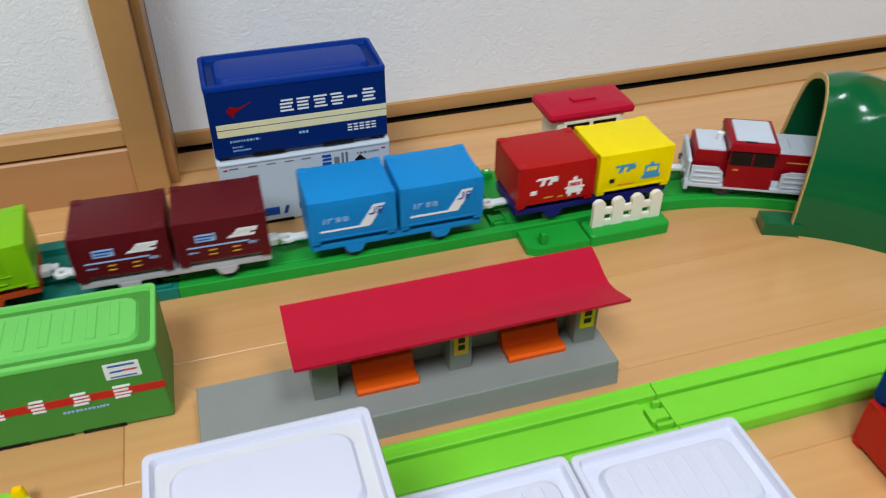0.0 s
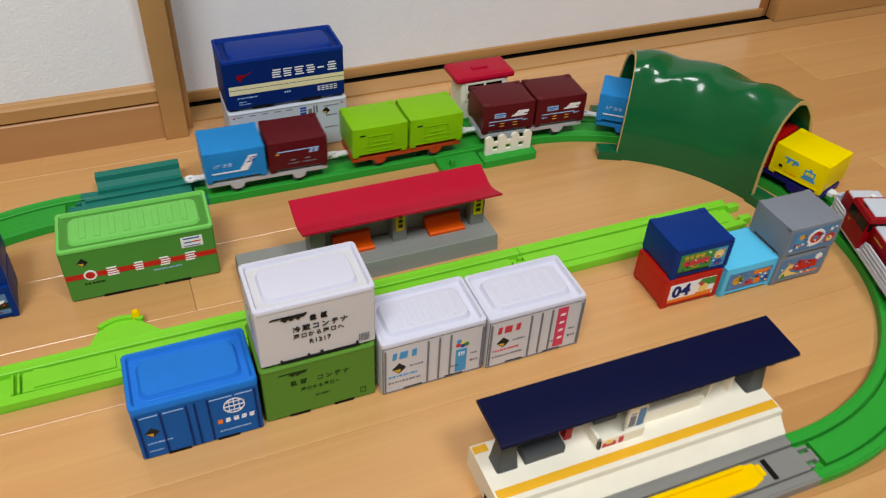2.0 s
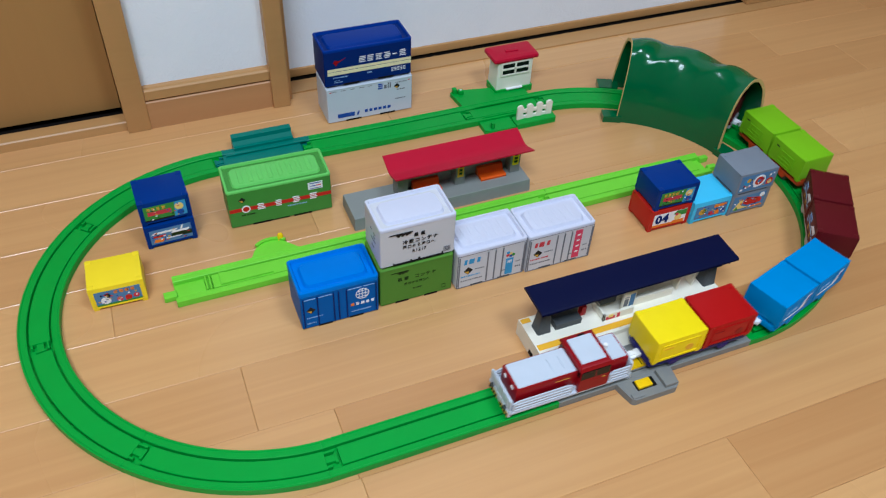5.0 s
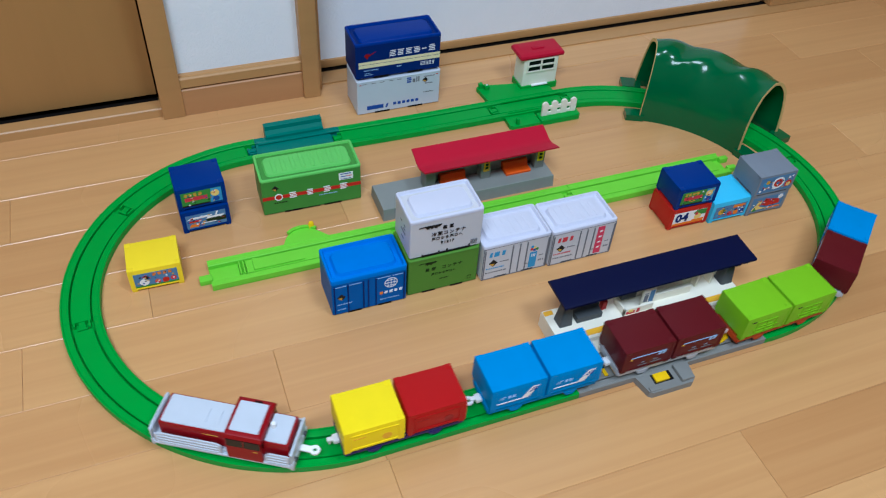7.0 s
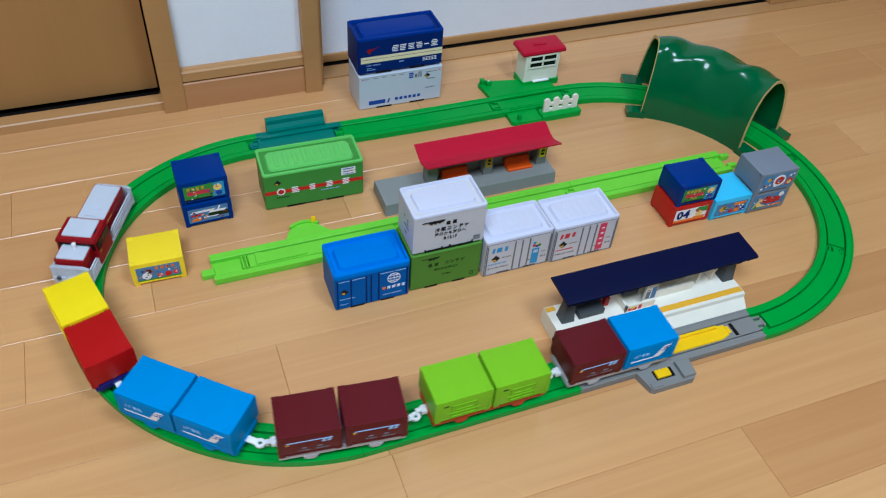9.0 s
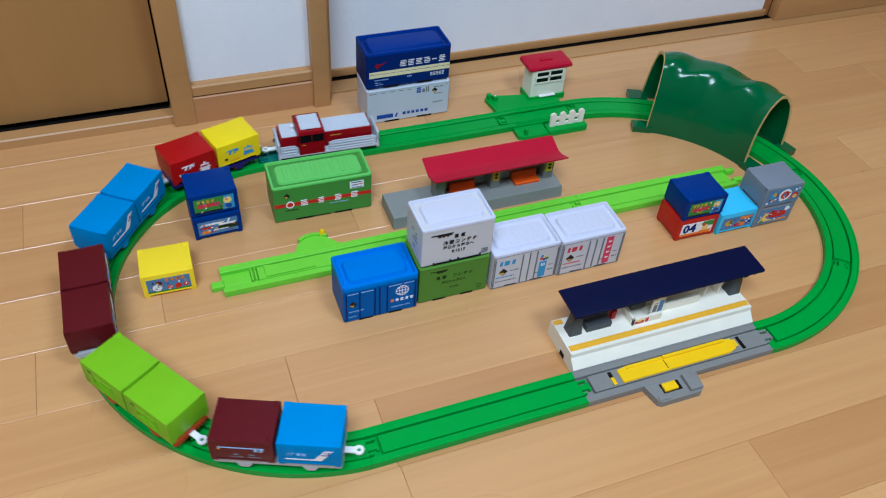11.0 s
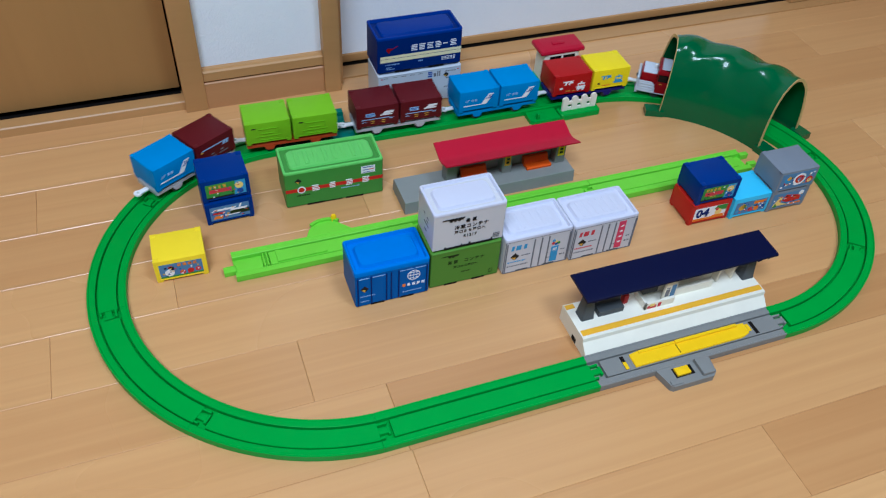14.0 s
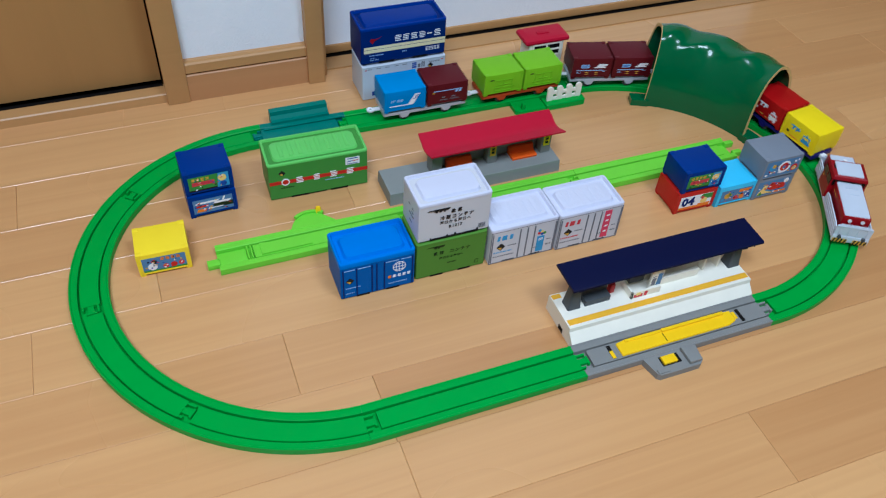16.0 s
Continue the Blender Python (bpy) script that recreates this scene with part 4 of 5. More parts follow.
# ---- tunnel ----
def tunnel():
    tn = thing("toy_tunnel", "glossy dark green vacuum-formed toy tunnel over the curve", "toy tunnel", pose(STRAIGHT, R, 0))
    thick = 0.0022
    a0, a1 = 14.5, 63.5

    def skin(u, v, inset):
        """u along the tunnel, v across it from the inner foot to the outer."""
        a = radians(a0 + (a1 - a0) * u)
        th = math.pi * v
        inner, outer, height = 0.1645, 0.2390 + 0.0090 * u, 0.0920 + 0.0035 * u
        mid, half = (inner + outer) / 2, (outer - inner) / 2 - inset
        c, s = math.cos(th), math.sin(th)
        flare = 1.0 + 0.06 * (1 - s)
        r = mid - half * math.copysign(abs(c) ** 0.84, c) * flare
        wave = 0.0016 * math.sin(u * 17.0 + v * 9) * s ** 2 + 0.004 * (noise.noise(Vector((u * 3.3, v * 3.0, 1.7)))) * s
        crease = abs(noise.noise(Vector((u * 5.2 + v * 4.0, v * 2.4 - u * 1.4, 7.3))))
        z = (height - inset + wave + 0.0075 * (0.35 - crease) * s) * s ** 0.78
        r += 0.006 * noise.noise(Vector((u * 3.0 + 9, v * 2.6, 4.2))) * s
        lean = radians(1.6) * s * (1 - 2 * u) * (1 if u < 0.5 else 1)
        return (r * math.cos(a + lean), r * math.sin(a + lean), max(z, 0.0))

    nu, nv = 44, 44
    bm = bmesh.new()
    outs = [[bm.verts.new(skin(i / nu, j / nv, 0.0)) for j in range(nv + 1)] for i in range(nu + 1)]
    ins = [[bm.verts.new(skin(i / nu, j / nv, thick)) for j in range(nv + 1)] for i in range(nu + 1)]
    for i in range(nu):
        for j in range(nv):
            bm.faces.new((outs[i][j], outs[i + 1][j], outs[i + 1][j + 1], outs[i][j + 1]))
            bm.faces.new((ins[i][j], ins[i][j + 1], ins[i + 1][j + 1], ins[i + 1][j]))
        for j in (0, nv):
            bm.faces.new((outs[i][j], ins[i][j], ins[i + 1][j], outs[i + 1][j]))
    part("shell", bm, TUNNEL, tn)
    for u, step in ((0.0, -0.0045), (1.0, 0.0045)):
        bm = bmesh.new()
        loops = []
        for j in range(nv + 1):
            p, q = Vector(skin(u, j / nv, -0.0006)), Vector(skin(u, j / nv, thick + 0.0012))
            p2, q2 = Vector(skin(u + step, j / nv, -0.0006)), Vector(skin(u + step, j / nv, thick + 0.0012))
            loops.append([p2, q2, q, p])
        loft(bm, loops)
        part("cut_edge", bm, TUNNEL_EDGE, tn, "pale tan bare cut edge of the tunnel")
    for r0, r1, b0, b1 in ((0.160, 0.1785, 7.5, 16.0), (0.2310, 0.2490, 10.5, 15.5), (0.160, 0.1760, 61.5, 70.0), (0.2300, 0.2520, 62.0, 68.5)):
        bm = bmesh.new()
        pts = [(r1 * math.cos(radians(b0 + (b1 - b0) * k / 6)), r1 * math.sin(radians(b0 + (b1 - b0) * k / 6))) for k in range(7)]
        pts += [(r0 * math.cos(radians(b1 - (b1 - b0) * k / 6)), r0 * math.sin(radians(b1 - (b1 - b0) * k / 6))) for k in range(7)]
        prism(bm, pts, 0.0, 0.0090)
        bmesh.ops.bevel(bm, geom=[e for e in bm.edges if len(e.link_faces) == 2 and e.calc_face_angle() > 0.5], offset=0.0042, segments=4, affect="EDGES")
        part("foot", bm, TUNNEL, tn)


tunnel()


# ---- station with crimson roof ----
def red_station():
    st = thing("small_station", "grey toy platform with crimson roof and orange benches", "toy station")
    bm = bmesh.new()
    loft(bm, [[(x0, y0, z), (x1, y0, z), (x1, y1, z), (x0, y1, z)] for x0, x1, y0, y1, z in ((0.112, 0.328, 0.2700, 0.3180, 0.0), (0.1125, 0.3275, 0.2715, 0.3165, 0.0155), (0.113, 0.327, 0.2720, 0.3160, 0.0160))])
    part("platform", bm, PLAT_GREY, st)
    z0 = 0.0158
    box_part("back_wall", PLAT_GREY, st, (0.169, 0.3030, z0, 0.322, 0.3060, 0.0535), 0.0004)
    for x0, x1 in ((0.1690, 0.1815), (0.2395, 0.2515), (0.3095, 0.3220)):
        p = box_part("pillar", PLAT_GREY, st, (x0, 0.2900, z0, x1, 0.3029, 0.0510), 0.0006)
        if x0 > 0.2:
            box_part("sign_board", LINE_YELLOW if x0 < 0.3 else T_YELLOW, p, (x0 + 0.0022, 0.2893, 0.0270, x1 - 0.0022, 0.2905, 0.0460), 0.0002, "yellow station sign board")
            bm = bmesh.new()
            for k in range(3):
                box(bm, x0 + 0.0042, 0.2890, 0.0305 + k * 0.005, x1 - 0.0042, 0.2894, 0.0338 + k * 0.005)
            part("sign_print", bm, INK_GREEN, p)
    for x0, x1 in ((0.190, 0.222), (0.271, 0.303)):
        bm = bmesh.new()
        prism(bm, [(0.2862, z0), (0.2856, 0.0186), (0.2868, 0.0200), (0.2955, 0.0192), (0.2988, 0.0262), (0.3000, 0.0266), (0.3028, 0.0262), (0.3028, z0)], x0, x1, "x")
        part("bench", bm, ORANGE, st, "orange plastic bench")
    bm = bmesh.new()
    prof = [(0.3160, 0.0578), (0.3060, 0.0545), (0.2985, 0.0515), (0.2930, 0.0503), (0.2870, 0.0512), (0.2706, 0.0576)]
    top = [(y, z + 0.0018) for y, z in prof]
    prism(bm, prof + top[::-1], 0.1600, 0.3275, "x")
    part("roof", bm, CRIMSON, st, "crimson plastic roof")


red_station()


# ---- station with navy roof and stop rail ----
def navy_station():
    s0 = STRAIGHT + 4 * ARC
    rail = rail_piece("stop_station_rail", s0, s0 + L - 1e-5, GREY, "grey plastic station stop rail with yellow stop plates", RAIL_GREEN)
    box_part("rail_deck", GREY, rail, (0.2145 + CUT, -0.0095, 0.0052, 0.4275, 0.0095, 0.0062))
    bm = bmesh.new()
    prism(bm, [(0.2580, -0.0085), (0.3820, -0.0085), (0.3920, -0.0050), (0.3920, 0.0075), (0.3700, 0.0088), (0.2680, 0.0088), (0.2580, 0.0070)], 0.0058, 0.0080)
    bmesh.ops.bevel(bm, geom=[e for e in bm.edges], offset=0.0005, segments=2, affect="EDGES")
    part("stop_plate", bm, YELLOW, rail, "yellow plastic stop plate")
    for b in ((0.2680, 0.0050, 0.0078, 0.3085, 0.0080, 0.0094), (0.3095, 0.0045, 0.0078, 0.3820, 0.0076, 0.0108)):
        box_part("plate_ridge", YELLOW, rail, b, 0.0004)
    box_part("plate_slot", BLACK, rail, (0.3090, -0.0065, 0.0078, 0.3098, 0.0040, 0.00815))
    for x in (0.2475, 0.3985):
        box_part("deck_slot", BLACK, rail, (x, -0.0080, 0.0058, x + 0.0042, 0.0080, 0.0064))
    box_part("slot_tab", YELLOW, rail, (0.2478, -0.0078, 0.0060, 0.2515, 0.0010, 0.0070), 0.0003)
    box_part("slot_tab", YELLOW, rail, (0.3930, -0.0030, 0.0060, 0.3965, 0.0060, 0.0068), 0.0003)
    bm = bmesh.new()
    prism(bm, [(0.2740, -0.0185), (0.2790, -0.0385), (0.2820, -0.0410), (0.3260, -0.0410), (0.3310, -0.0370), (0.3335, -0.0185)], 0.0, 0.0078)
    bmesh.ops.bevel(bm, geom=[e for e in bm.edges if e.calc_face_angle(0) > 0.3], offset=0.001, segments=2, affect="EDGES")
    part("lever_box", bm, GREY, rail)
    box_part("lever_stop", GREY, rail, (0.3150, -0.0385, 0.0070, 0.3290, -0.0190, 0.0120), 0.0015)
    box_part("lever_stop", GREY, rail, (0.2800, -0.0395, 0.0070, 0.2930, -0.0340, 0.0092), 0.0010)
    box_part("lever_well", BLACK, rail, (0.2890, -0.0325, 0.0075, 0.3100, -0.0215, 0.0080))
    box_part("lever_button", YELLOW, rail, (0.2905, -0.0315, 0.0076, 0.3055, -0.0225, 0.0105), 0.0006, "yellow plastic lever button")

    st = thing("large_station", "cream toy platform with navy roof and yellow line", "toy station")
    bm = bmesh.new()
    prism(bm, [(0.0195, 0.0), (0.0195, 0.0070), (0.0285, 0.0160), (0.0290, 0.0205), (0.0295, 0.0210), (0.0745, 0.0210), (0.0755, 0.0200), (0.0760, 0.0)], 0.2165, 0.4300, "x")
    part("platform", bm, CREAM, st)
    z0 = 0.0208
    box_part("yellow_line", LINE_YELLOW, st, (0.2180, 0.0325, z0, 0.4290, 0.0392, z0 + 0.0007), 0.0002, "yellow safety line")
    box_part("rear_line", LINE_YELLOW, st, (0.2172, 0.0680, z0, 0.2270, 0.0735, z0 + 0.0007), 0.0002, "yellow safety line end")
    box_part("side_slot", BLACK, st, (0.2161, 0.0400, 0.0010, 0.2170, 0.0480, 0.0070))
    for x in (0.2320, 0.4225):
        bm = bmesh.new()
        rr_loft(bm, [(0.0150, 0.0150, 0.002, z0), (0.0140, 0.0140, 0.002, 0.0240), (0.0105, 0.0110, 0.002, 0.0420), (0.0090, 0.0100, 0.002, 0.0560)], x, 0.0570)
        part("pillar", bm, DARK_GREY, st, "dark grey plastic pillar")
        box_part("roof_arm", NAVY, st, (x - 0.003, 0.0450, 0.0520, x + 0.003, 0.0760, 0.0572), 0.0008)
    bm = bmesh.new()
    prism(bm, [(0.0500, z0), (0.0500, 0.0280), (0.0590, 0.0285), (0.0600, 0.0370), (0.0625, 0.0370), (0.0630, z0)], 0.2440, 0.2720, "x")
    part("bench", bm, DARK_GREY, st, "dark grey plastic bench")
    box_part("bin", T_RED, st, (0.2760, 0.0580, z0, 0.2815, 0.0640, 0.0330), 0.0006, "red plastic bin")
    for b in ((0.2930, 0.0440, z0, 0.3130, 0.0462, 0.0300), (0.2930, 0.0440, z0, 0.2952, 0.0640, 0.0300), (0.3130, 0.0440, z0, 0.3270, 0.0470, 0.0300)):
        box_part("kiosk_panel", CREAM, st, b, 0.0003)
    mark(st, "kiosk_poster", INK_ROSE, [(0.2960, 0.0222, 0.3060, 0.0262), (0.3080, 0.0222, 0.3115, 0.0282)], 0.0440)
    mark(st, "kiosk_poster", INK_SKIN, [(0.2985, 0.0250, 0.3035, 0.0285)], 0.0440, 0.0005)
    box_part("kiosk_wall", CREAM, st, (0.2935, 0.0640, z0, 0.3900, 0.0665, 0.0560), 0.0003)
    # dark block imitates the shade under the roof behind the counter
    box_part("kiosk_shade", DARK_GREY, st, (0.2955, 0.0560, 0.0310, 0.3125, 0.0638, 0.0540), 0.0004, "dark grey block standing for the shade behind the kiosk counter")
    box_part("sign_post", CREAM, st, (0.3150, 0.0480, z0, 0.3290, 0.0510, 0.0540), 0.0004)
    mark(st, "route_map", INK_NIGHT, [(0.3225, 0.0240, 0.3278, 0.0455)], 0.0480)
    mark(st, "route_map", INK_GREY, [(0.3165, 0.0300, 0.3210, 0.0400), (0.3165, 0.0415, 0.3210, 0.0425), (0.3165, 0.0270, 0.3210, 0.0280)], 0.0480)
    box_part("low_wall", CREAM, st, (0.3290, 0.0520, z0, 0.3780, 0.0542, 0.0310), 0.0004)
    for x in (0.3860, 0.4040):
        box_part("partition", CREAM, st, (x, 0.0560, z0, x + 0.0022, 0.0665, 0.0520), 0.0003)
    mark(st, "wall_stripe", INK_ORANGE, [(0.3320, 0.0505, 0.3880, 0.0520)], 0.0640)
    bm = bmesh.new()
    prism(bm, [(0.0425, 0.0572), (0.0428, 0.0592), (0.0440, 0.0600), (0.0790, 0.0612), (0.0800, 0.0600), (0.0800, 0.0580)], 0.2205, 0.4415, "x")
    roof = part("roof", bm, NAVY, st, "navy blue plastic roof")
    bm = bmesh.new()
    prism(bm, [(0.4310, 0.0580), (0.4360, 0.0580), (0.4335, 0.0520)], 0.0450, 0.0475, "y")
    part("roof_hook", bm, NAVY, roof)


navy_station()


# ---- the train ----
TRAIN = []
WHEEL_Z = 0.0072


def wheels(v, xs, r=0.0062):
    for x in xs:
        for y in (-0.0135, 0.0135):
            bm = bmesh.new()
            prism(bm, circle(x, WHEEL_Z + r, r, 20), y - 0.0016, y + 0.0016, "y")
            part("wheel", bm, DARK_GREY, v, "dark plastic wheel")


def coupler_ring(v, x, direction):
    """White drawbar with a ring at its end."""
    bm = bmesh.new()
    d = direction
    box(bm, min(x, x + d * 0.0095), -0.0030, 0.0175, max(x, x + d * 0.0095), 0.0030, 0.0195, bevel=0.0004)
    n, cx = 16, x + d * 0.0128
    loops = [[(cx + r * math.cos(a), r * math.sin(a), z) for a in (2 * math.pi * k / n for k in range(n))] for r, z in ((0.0018, 0.0176), (0.0018, 0.0196), (0.0046, 0.0196), (0.0046, 0.0176), (0.0018, 0.0176))]
    loft(bm, loops, False, False)
    part("coupler_ring", bm, T_WHITE, v, "white plastic coupler ring")


def coupler_hook(v, x):
    bm = bmesh.new()
    box(bm, x - 0.001, -0.0040, 0.0170, x + 0.0055, 0.0040, 0.0215, bevel=0.0006)
    box(bm, x + 0.004, -0.0020, 0.0196, x + 0.0105, 0.0020, 0.0218, bevel=0.0005)
    box(bm, x + 0.0075, -0.0012, 0.0150, x + 0.0095, 0.0012, 0.0212, bevel=0.0003)
    part("coupler_hook", bm, T_WHITE, v, "white plastic coupler hook")


def side_ribs(c, f, mat, flip, xs, z0=0.0058, z1=0.0265):
    """Shallow moulded ribs on a container's side, all of one mesh."""
    mark(c, "moulded_ribs", mat, [(x - 0.0004, z0, x + 0.0004, z1) for x in xs], f, 0.00015, flip)


def decor_blue(c, f, flip):
    side_ribs(c, f, T_BLUE, flip, [-0.0215 + 0.00358 * k for k in range(13)])
    mark(c, "white_band", INK_WHITE, [(-0.0205, 0.0088, 0.0060, 0.0100)], f, flip=flip)
    mark(c, "white_slant", INK_WHITE, [(0.0030, 0.0088, 0.0102, 0.0238, 0.0098)], f, 0.0002, flip)
    mark(c, "brand_mark", INK_BLUE, [(0.0098, 0.0168, 0.0130, 0.0178, 0.0), (0.0126, 0.0168, 0.0136, 0.0220, 0.0008), (0.0148, 0.0168, 0.0157, 0.0220, 0.0008), (0.0156, 0.0212, 0.0184, 0.0221, 0.0), (0.0160, 0.0190, 0.0184, 0.0198, 0.0), (0.0166, 0.0168, 0.0177, 0.0190, -0.0008)], f, 0.0004, flip)
    mark(c, "brand_print", INK_PALE, [(-0.0185, 0.0150, -0.0176, 0.0185, 0.0006), (-0.0160, 0.0150, -0.0151, 0.0185, 0.0006), (-0.0150, 0.0176, -0.0125, 0.0185, 0.0)] + characters(-0.0105, 0.0150, 0.0034, 0.0044, 2, 61), f, flip=flip)


def decor_maroon(c, f, flip):
    if flip:
        decor_maroon_line(c, f, flip)
        return
    mark(c, "blue_label", INK_PALE, [(-0.0150, 0.0165, -0.0035, 0.0215)], f, flip=flip)
    mark(c, "label_lines", INK_BLUE, [(-0.0142, 0.0195, -0.0043, 0.0205), (-0.0142, 0.0176, -0.0063, 0.0184)], f, 0.0004, flip)
    mark(c, "white_brand", INK_WHITE, [(0.0030, 0.0165, 0.0185, 0.0180, 0.001), (0.0080, 0.0195, 0.0200, 0.0222, 0.001), (0.0060, 0.0178, 0.0160, 0.0200, 0.001)], f, flip=flip)
    mark(c, "white_line", INK_PALE, [(-0.0205, 0.0125, 0.0150, 0.0133)], f, flip=flip)
    mark(c, "gold_mark", INK_GOLD, [(-0.0085, 0.0095, -0.0040, 0.0102), (-0.0085, 0.0065, -0.0040, 0.0072), (0.0050, 0.0095, 0.0095, 0.0102), (0.0050, 0.0065, 0.0095, 0.0072)], f, flip=flip)
    mark(c, "small_print", INK_PALE, dashes(-0.0200, 0.0088, 0.006, 0.0010, 63) + dashes(0.0150, 0.0105, 0.005, 0.0016, 64), f, flip=flip)


def decor_maroon_line(c, f, flip):
    mark(c, "white_line", INK_PALE, [(-0.0190, 0.0205, 0.0190, 0.0214)], f, flip=flip)
    mark(c, "white_brand", INK_PALE, [(0.0100, 0.0165, 0.0130, 0.0200, 0.001), (0.0145, 0.0165, 0.0175, 0.0200, 0.001)], f, flip=flip)
    mark(c, "gold_mark", INK_GOLD, [(-0.0200, 0.0180, -0.0175, 0.0196)], f, flip=flip)
    mark(c, "small_print", INK_GREY, [(-0.0070, 0.0105, -0.0030, 0.0118), (0.0060, 0.0105, 0.0105, 0.0118)] + dashes(-0.0100, 0.0070, 0.010, 0.0012, 66) + dashes(0.0040, 0.0070, 0.012, 0.0012, 67), f, flip=flip)


def decor_lime(c, f, flip):
    for b in ((-0.0120, 0.0060, 0.0120, 0.0066), (-0.0120, 0.0214, 0.0120, 0.0220), (-0.0120, 0.0060, -0.0114, 0.0220), (0.0114, 0.0060, 0.0120, 0.0220), (-0.0003, 0.0060, 0.0003, 0.0220), (-0.0075, 0.0150, 0.0075, 0.0156), (-0.0150, 0.0110, 0.0150, 0.0115)):
        mark(c, "moulded_line", T_LIME, [b], f, 0.0007, flip)
    mark(c, "dark_plate", INK, [(-0.0195, 0.0225, -0.0145, 0.0238)], f, flip=flip)


def plain_face(c, f, ink, dark):
    """Outward face: a thin moulded frame and one small round emblem."""
    for b in ((-0.0210, 0.0055, 0.0210, 0.0060), (-0.0210, 0.0245, 0.0210, 0.0250), (-0.0210, 0.0055, -0.0205, 0.0250), (0.0205, 0.0055, 0.0210, 0.0250)):
        mark(c, "moulded_line", ink, [b], f, 0.0006, True)
    shape(c, "round_emblem", dark, circle(0.0110, 0.0125, 0.0042, 14), f, 0.0002, True)
    mark(c, "small_print", dark, dashes(-0.0180, 0.0185, 0.010, 0.0016, 71), f, flip=True)


def decor_red(c, f, flip):
    if flip:
        plain_face(c, f, T_RED, LOCO_RED)
        return
    mark(c, "white_brand", INK_WHITE, [(-0.0150, 0.0203, -0.0015, 0.0218, 0.002), (-0.0118, 0.0160, -0.0092, 0.0203, 0.0015), (-0.0062, 0.0160, -0.0040, 0.0203, 0.0015), (-0.0035, 0.0180, 0.0002, 0.0203, 0.0005)], f, flip=flip)
    mark(c, "tram_picture", INK_WHITE, [(0.0070, 0.0070, 0.0185, 0.0095), (0.0080, 0.0095, 0.0175, 0.0165), (0.0060, 0.0105, 0.0080, 0.0118), (0.0175, 0.0105, 0.0195, 0.0118), (0.0115, 0.0165, 0.0140, 0.0190), (0.0085, 0.0050, 0.0105, 0.0070), (0.0150, 0.0050, 0.0170, 0.0070)], f, flip=flip)
    mark(c, "tram_windows", INK_RED, [(0.0092, 0.0125, 0.0113, 0.0150), (0.0118, 0.0125, 0.0138, 0.0150), (0.0143, 0.0125, 0.0163, 0.0150)], f, 0.0005, flip)
    mark(c, "white_label", INK_WHITE, [(-0.0180, 0.0100, -0.0140, 0.0128)], f, flip=flip)
    mark(c, "gold_mark", INK_GOLD, [(-0.0085, 0.0062, -0.0025, 0.0070), (0.0010, 0.0055, 0.0050, 0.0062)], f, flip=flip)


def decor_yellow(c, f, flip):
    if flip:
        plain_face(c, f, T_YELLOW, LINE_YELLOW)
        return
    mark(c, "blue_brand", INK_SKY, [(-0.0160, 0.0203, -0.0025, 0.0218, 0.002), (-0.0128, 0.0160, -0.0102, 0.0203, 0.0015), (-0.0072, 0.0160, -0.0050, 0.0203, 0.0015), (-0.0045, 0.0180, -0.0008, 0.0203, 0.0005)], f, flip=flip)
    mark(c, "tram_picture", INK_SKY, [(0.0050, 0.0085, 0.0185, 0.0110), (0.0065, 0.0110, 0.0170, 0.0185), (0.0105, 0.0185, 0.0130, 0.0205)], f, flip=flip)
    mark(c, "tram_windows", T_YELLOW, [(0.0080, 0.0140, 0.0103, 0.0168), (0.0108, 0.0140, 0.0128, 0.0168), (0.0133, 0.0140, 0.0155, 0.0168)], f, 0.0005, flip)
    mark(c, "dark_label", INK, [(-0.0185, 0.0092, -0.0150, 0.0120)], f, flip=flip)
    mark(c, "small_print", INK_ORANGE, dashes(-0.0120, 0.0062, 0.012, 0.001, 68), f, flip=flip)


def wagon(label, frame_mat, front, rear, last=False):
    v = thing("toy_wagon", label, "toy wagon", group="wagons of the toy train")
    bm = bmesh.new()
    box(bm, -0.0550, -0.0170, 0.0165, 0.0550, 0.0170, 0.0236, bevel=0.0008)
    for sy in (-1, 1):
        box(bm, -0.0545, sy * 0.0178 - 0.0012, 0.0180, 0.0545, sy * 0.0178 + 0.0012, 0.0222, bevel=0.0005)
    part("underframe", bm, frame_mat, v)
    for x in (-0.028, 0.028):
        for sy in (-1, 1):
            bm = bmesh.new()
            prism(bm, [(x - 0.0066, 0.0184), (x + 0.0066, 0.0184), (x + 0.0050, 0.0150), (x + 0.0028, 0.0130), (x - 0.0028, 0.0130), (x - 0.0050, 0.0150)], sy * 0.0182 - 0.0011, sy * 0.0182 + 0.0011, "y")
            part("axle_guard", bm, frame_mat, v)
    wheels(v, (-0.028, 0.028))
    coupler_ring(v, -0.0545, -1)
    coupler_hook(v, 0.0545)
    for x, (mat, decor) in ((0.0282, front), (-0.0282, rear)):
        bm = block_mesh(0.0535, 0.0420, 0.0305)
        c = part("freight_container", bm, mat, v)
        c.location = (x, 0, 0.0238)
        for flip in (False, True):
            decor(c, -0.0211, flip)
    TRAIN.append((v, 0.0, 0.028))
    return v


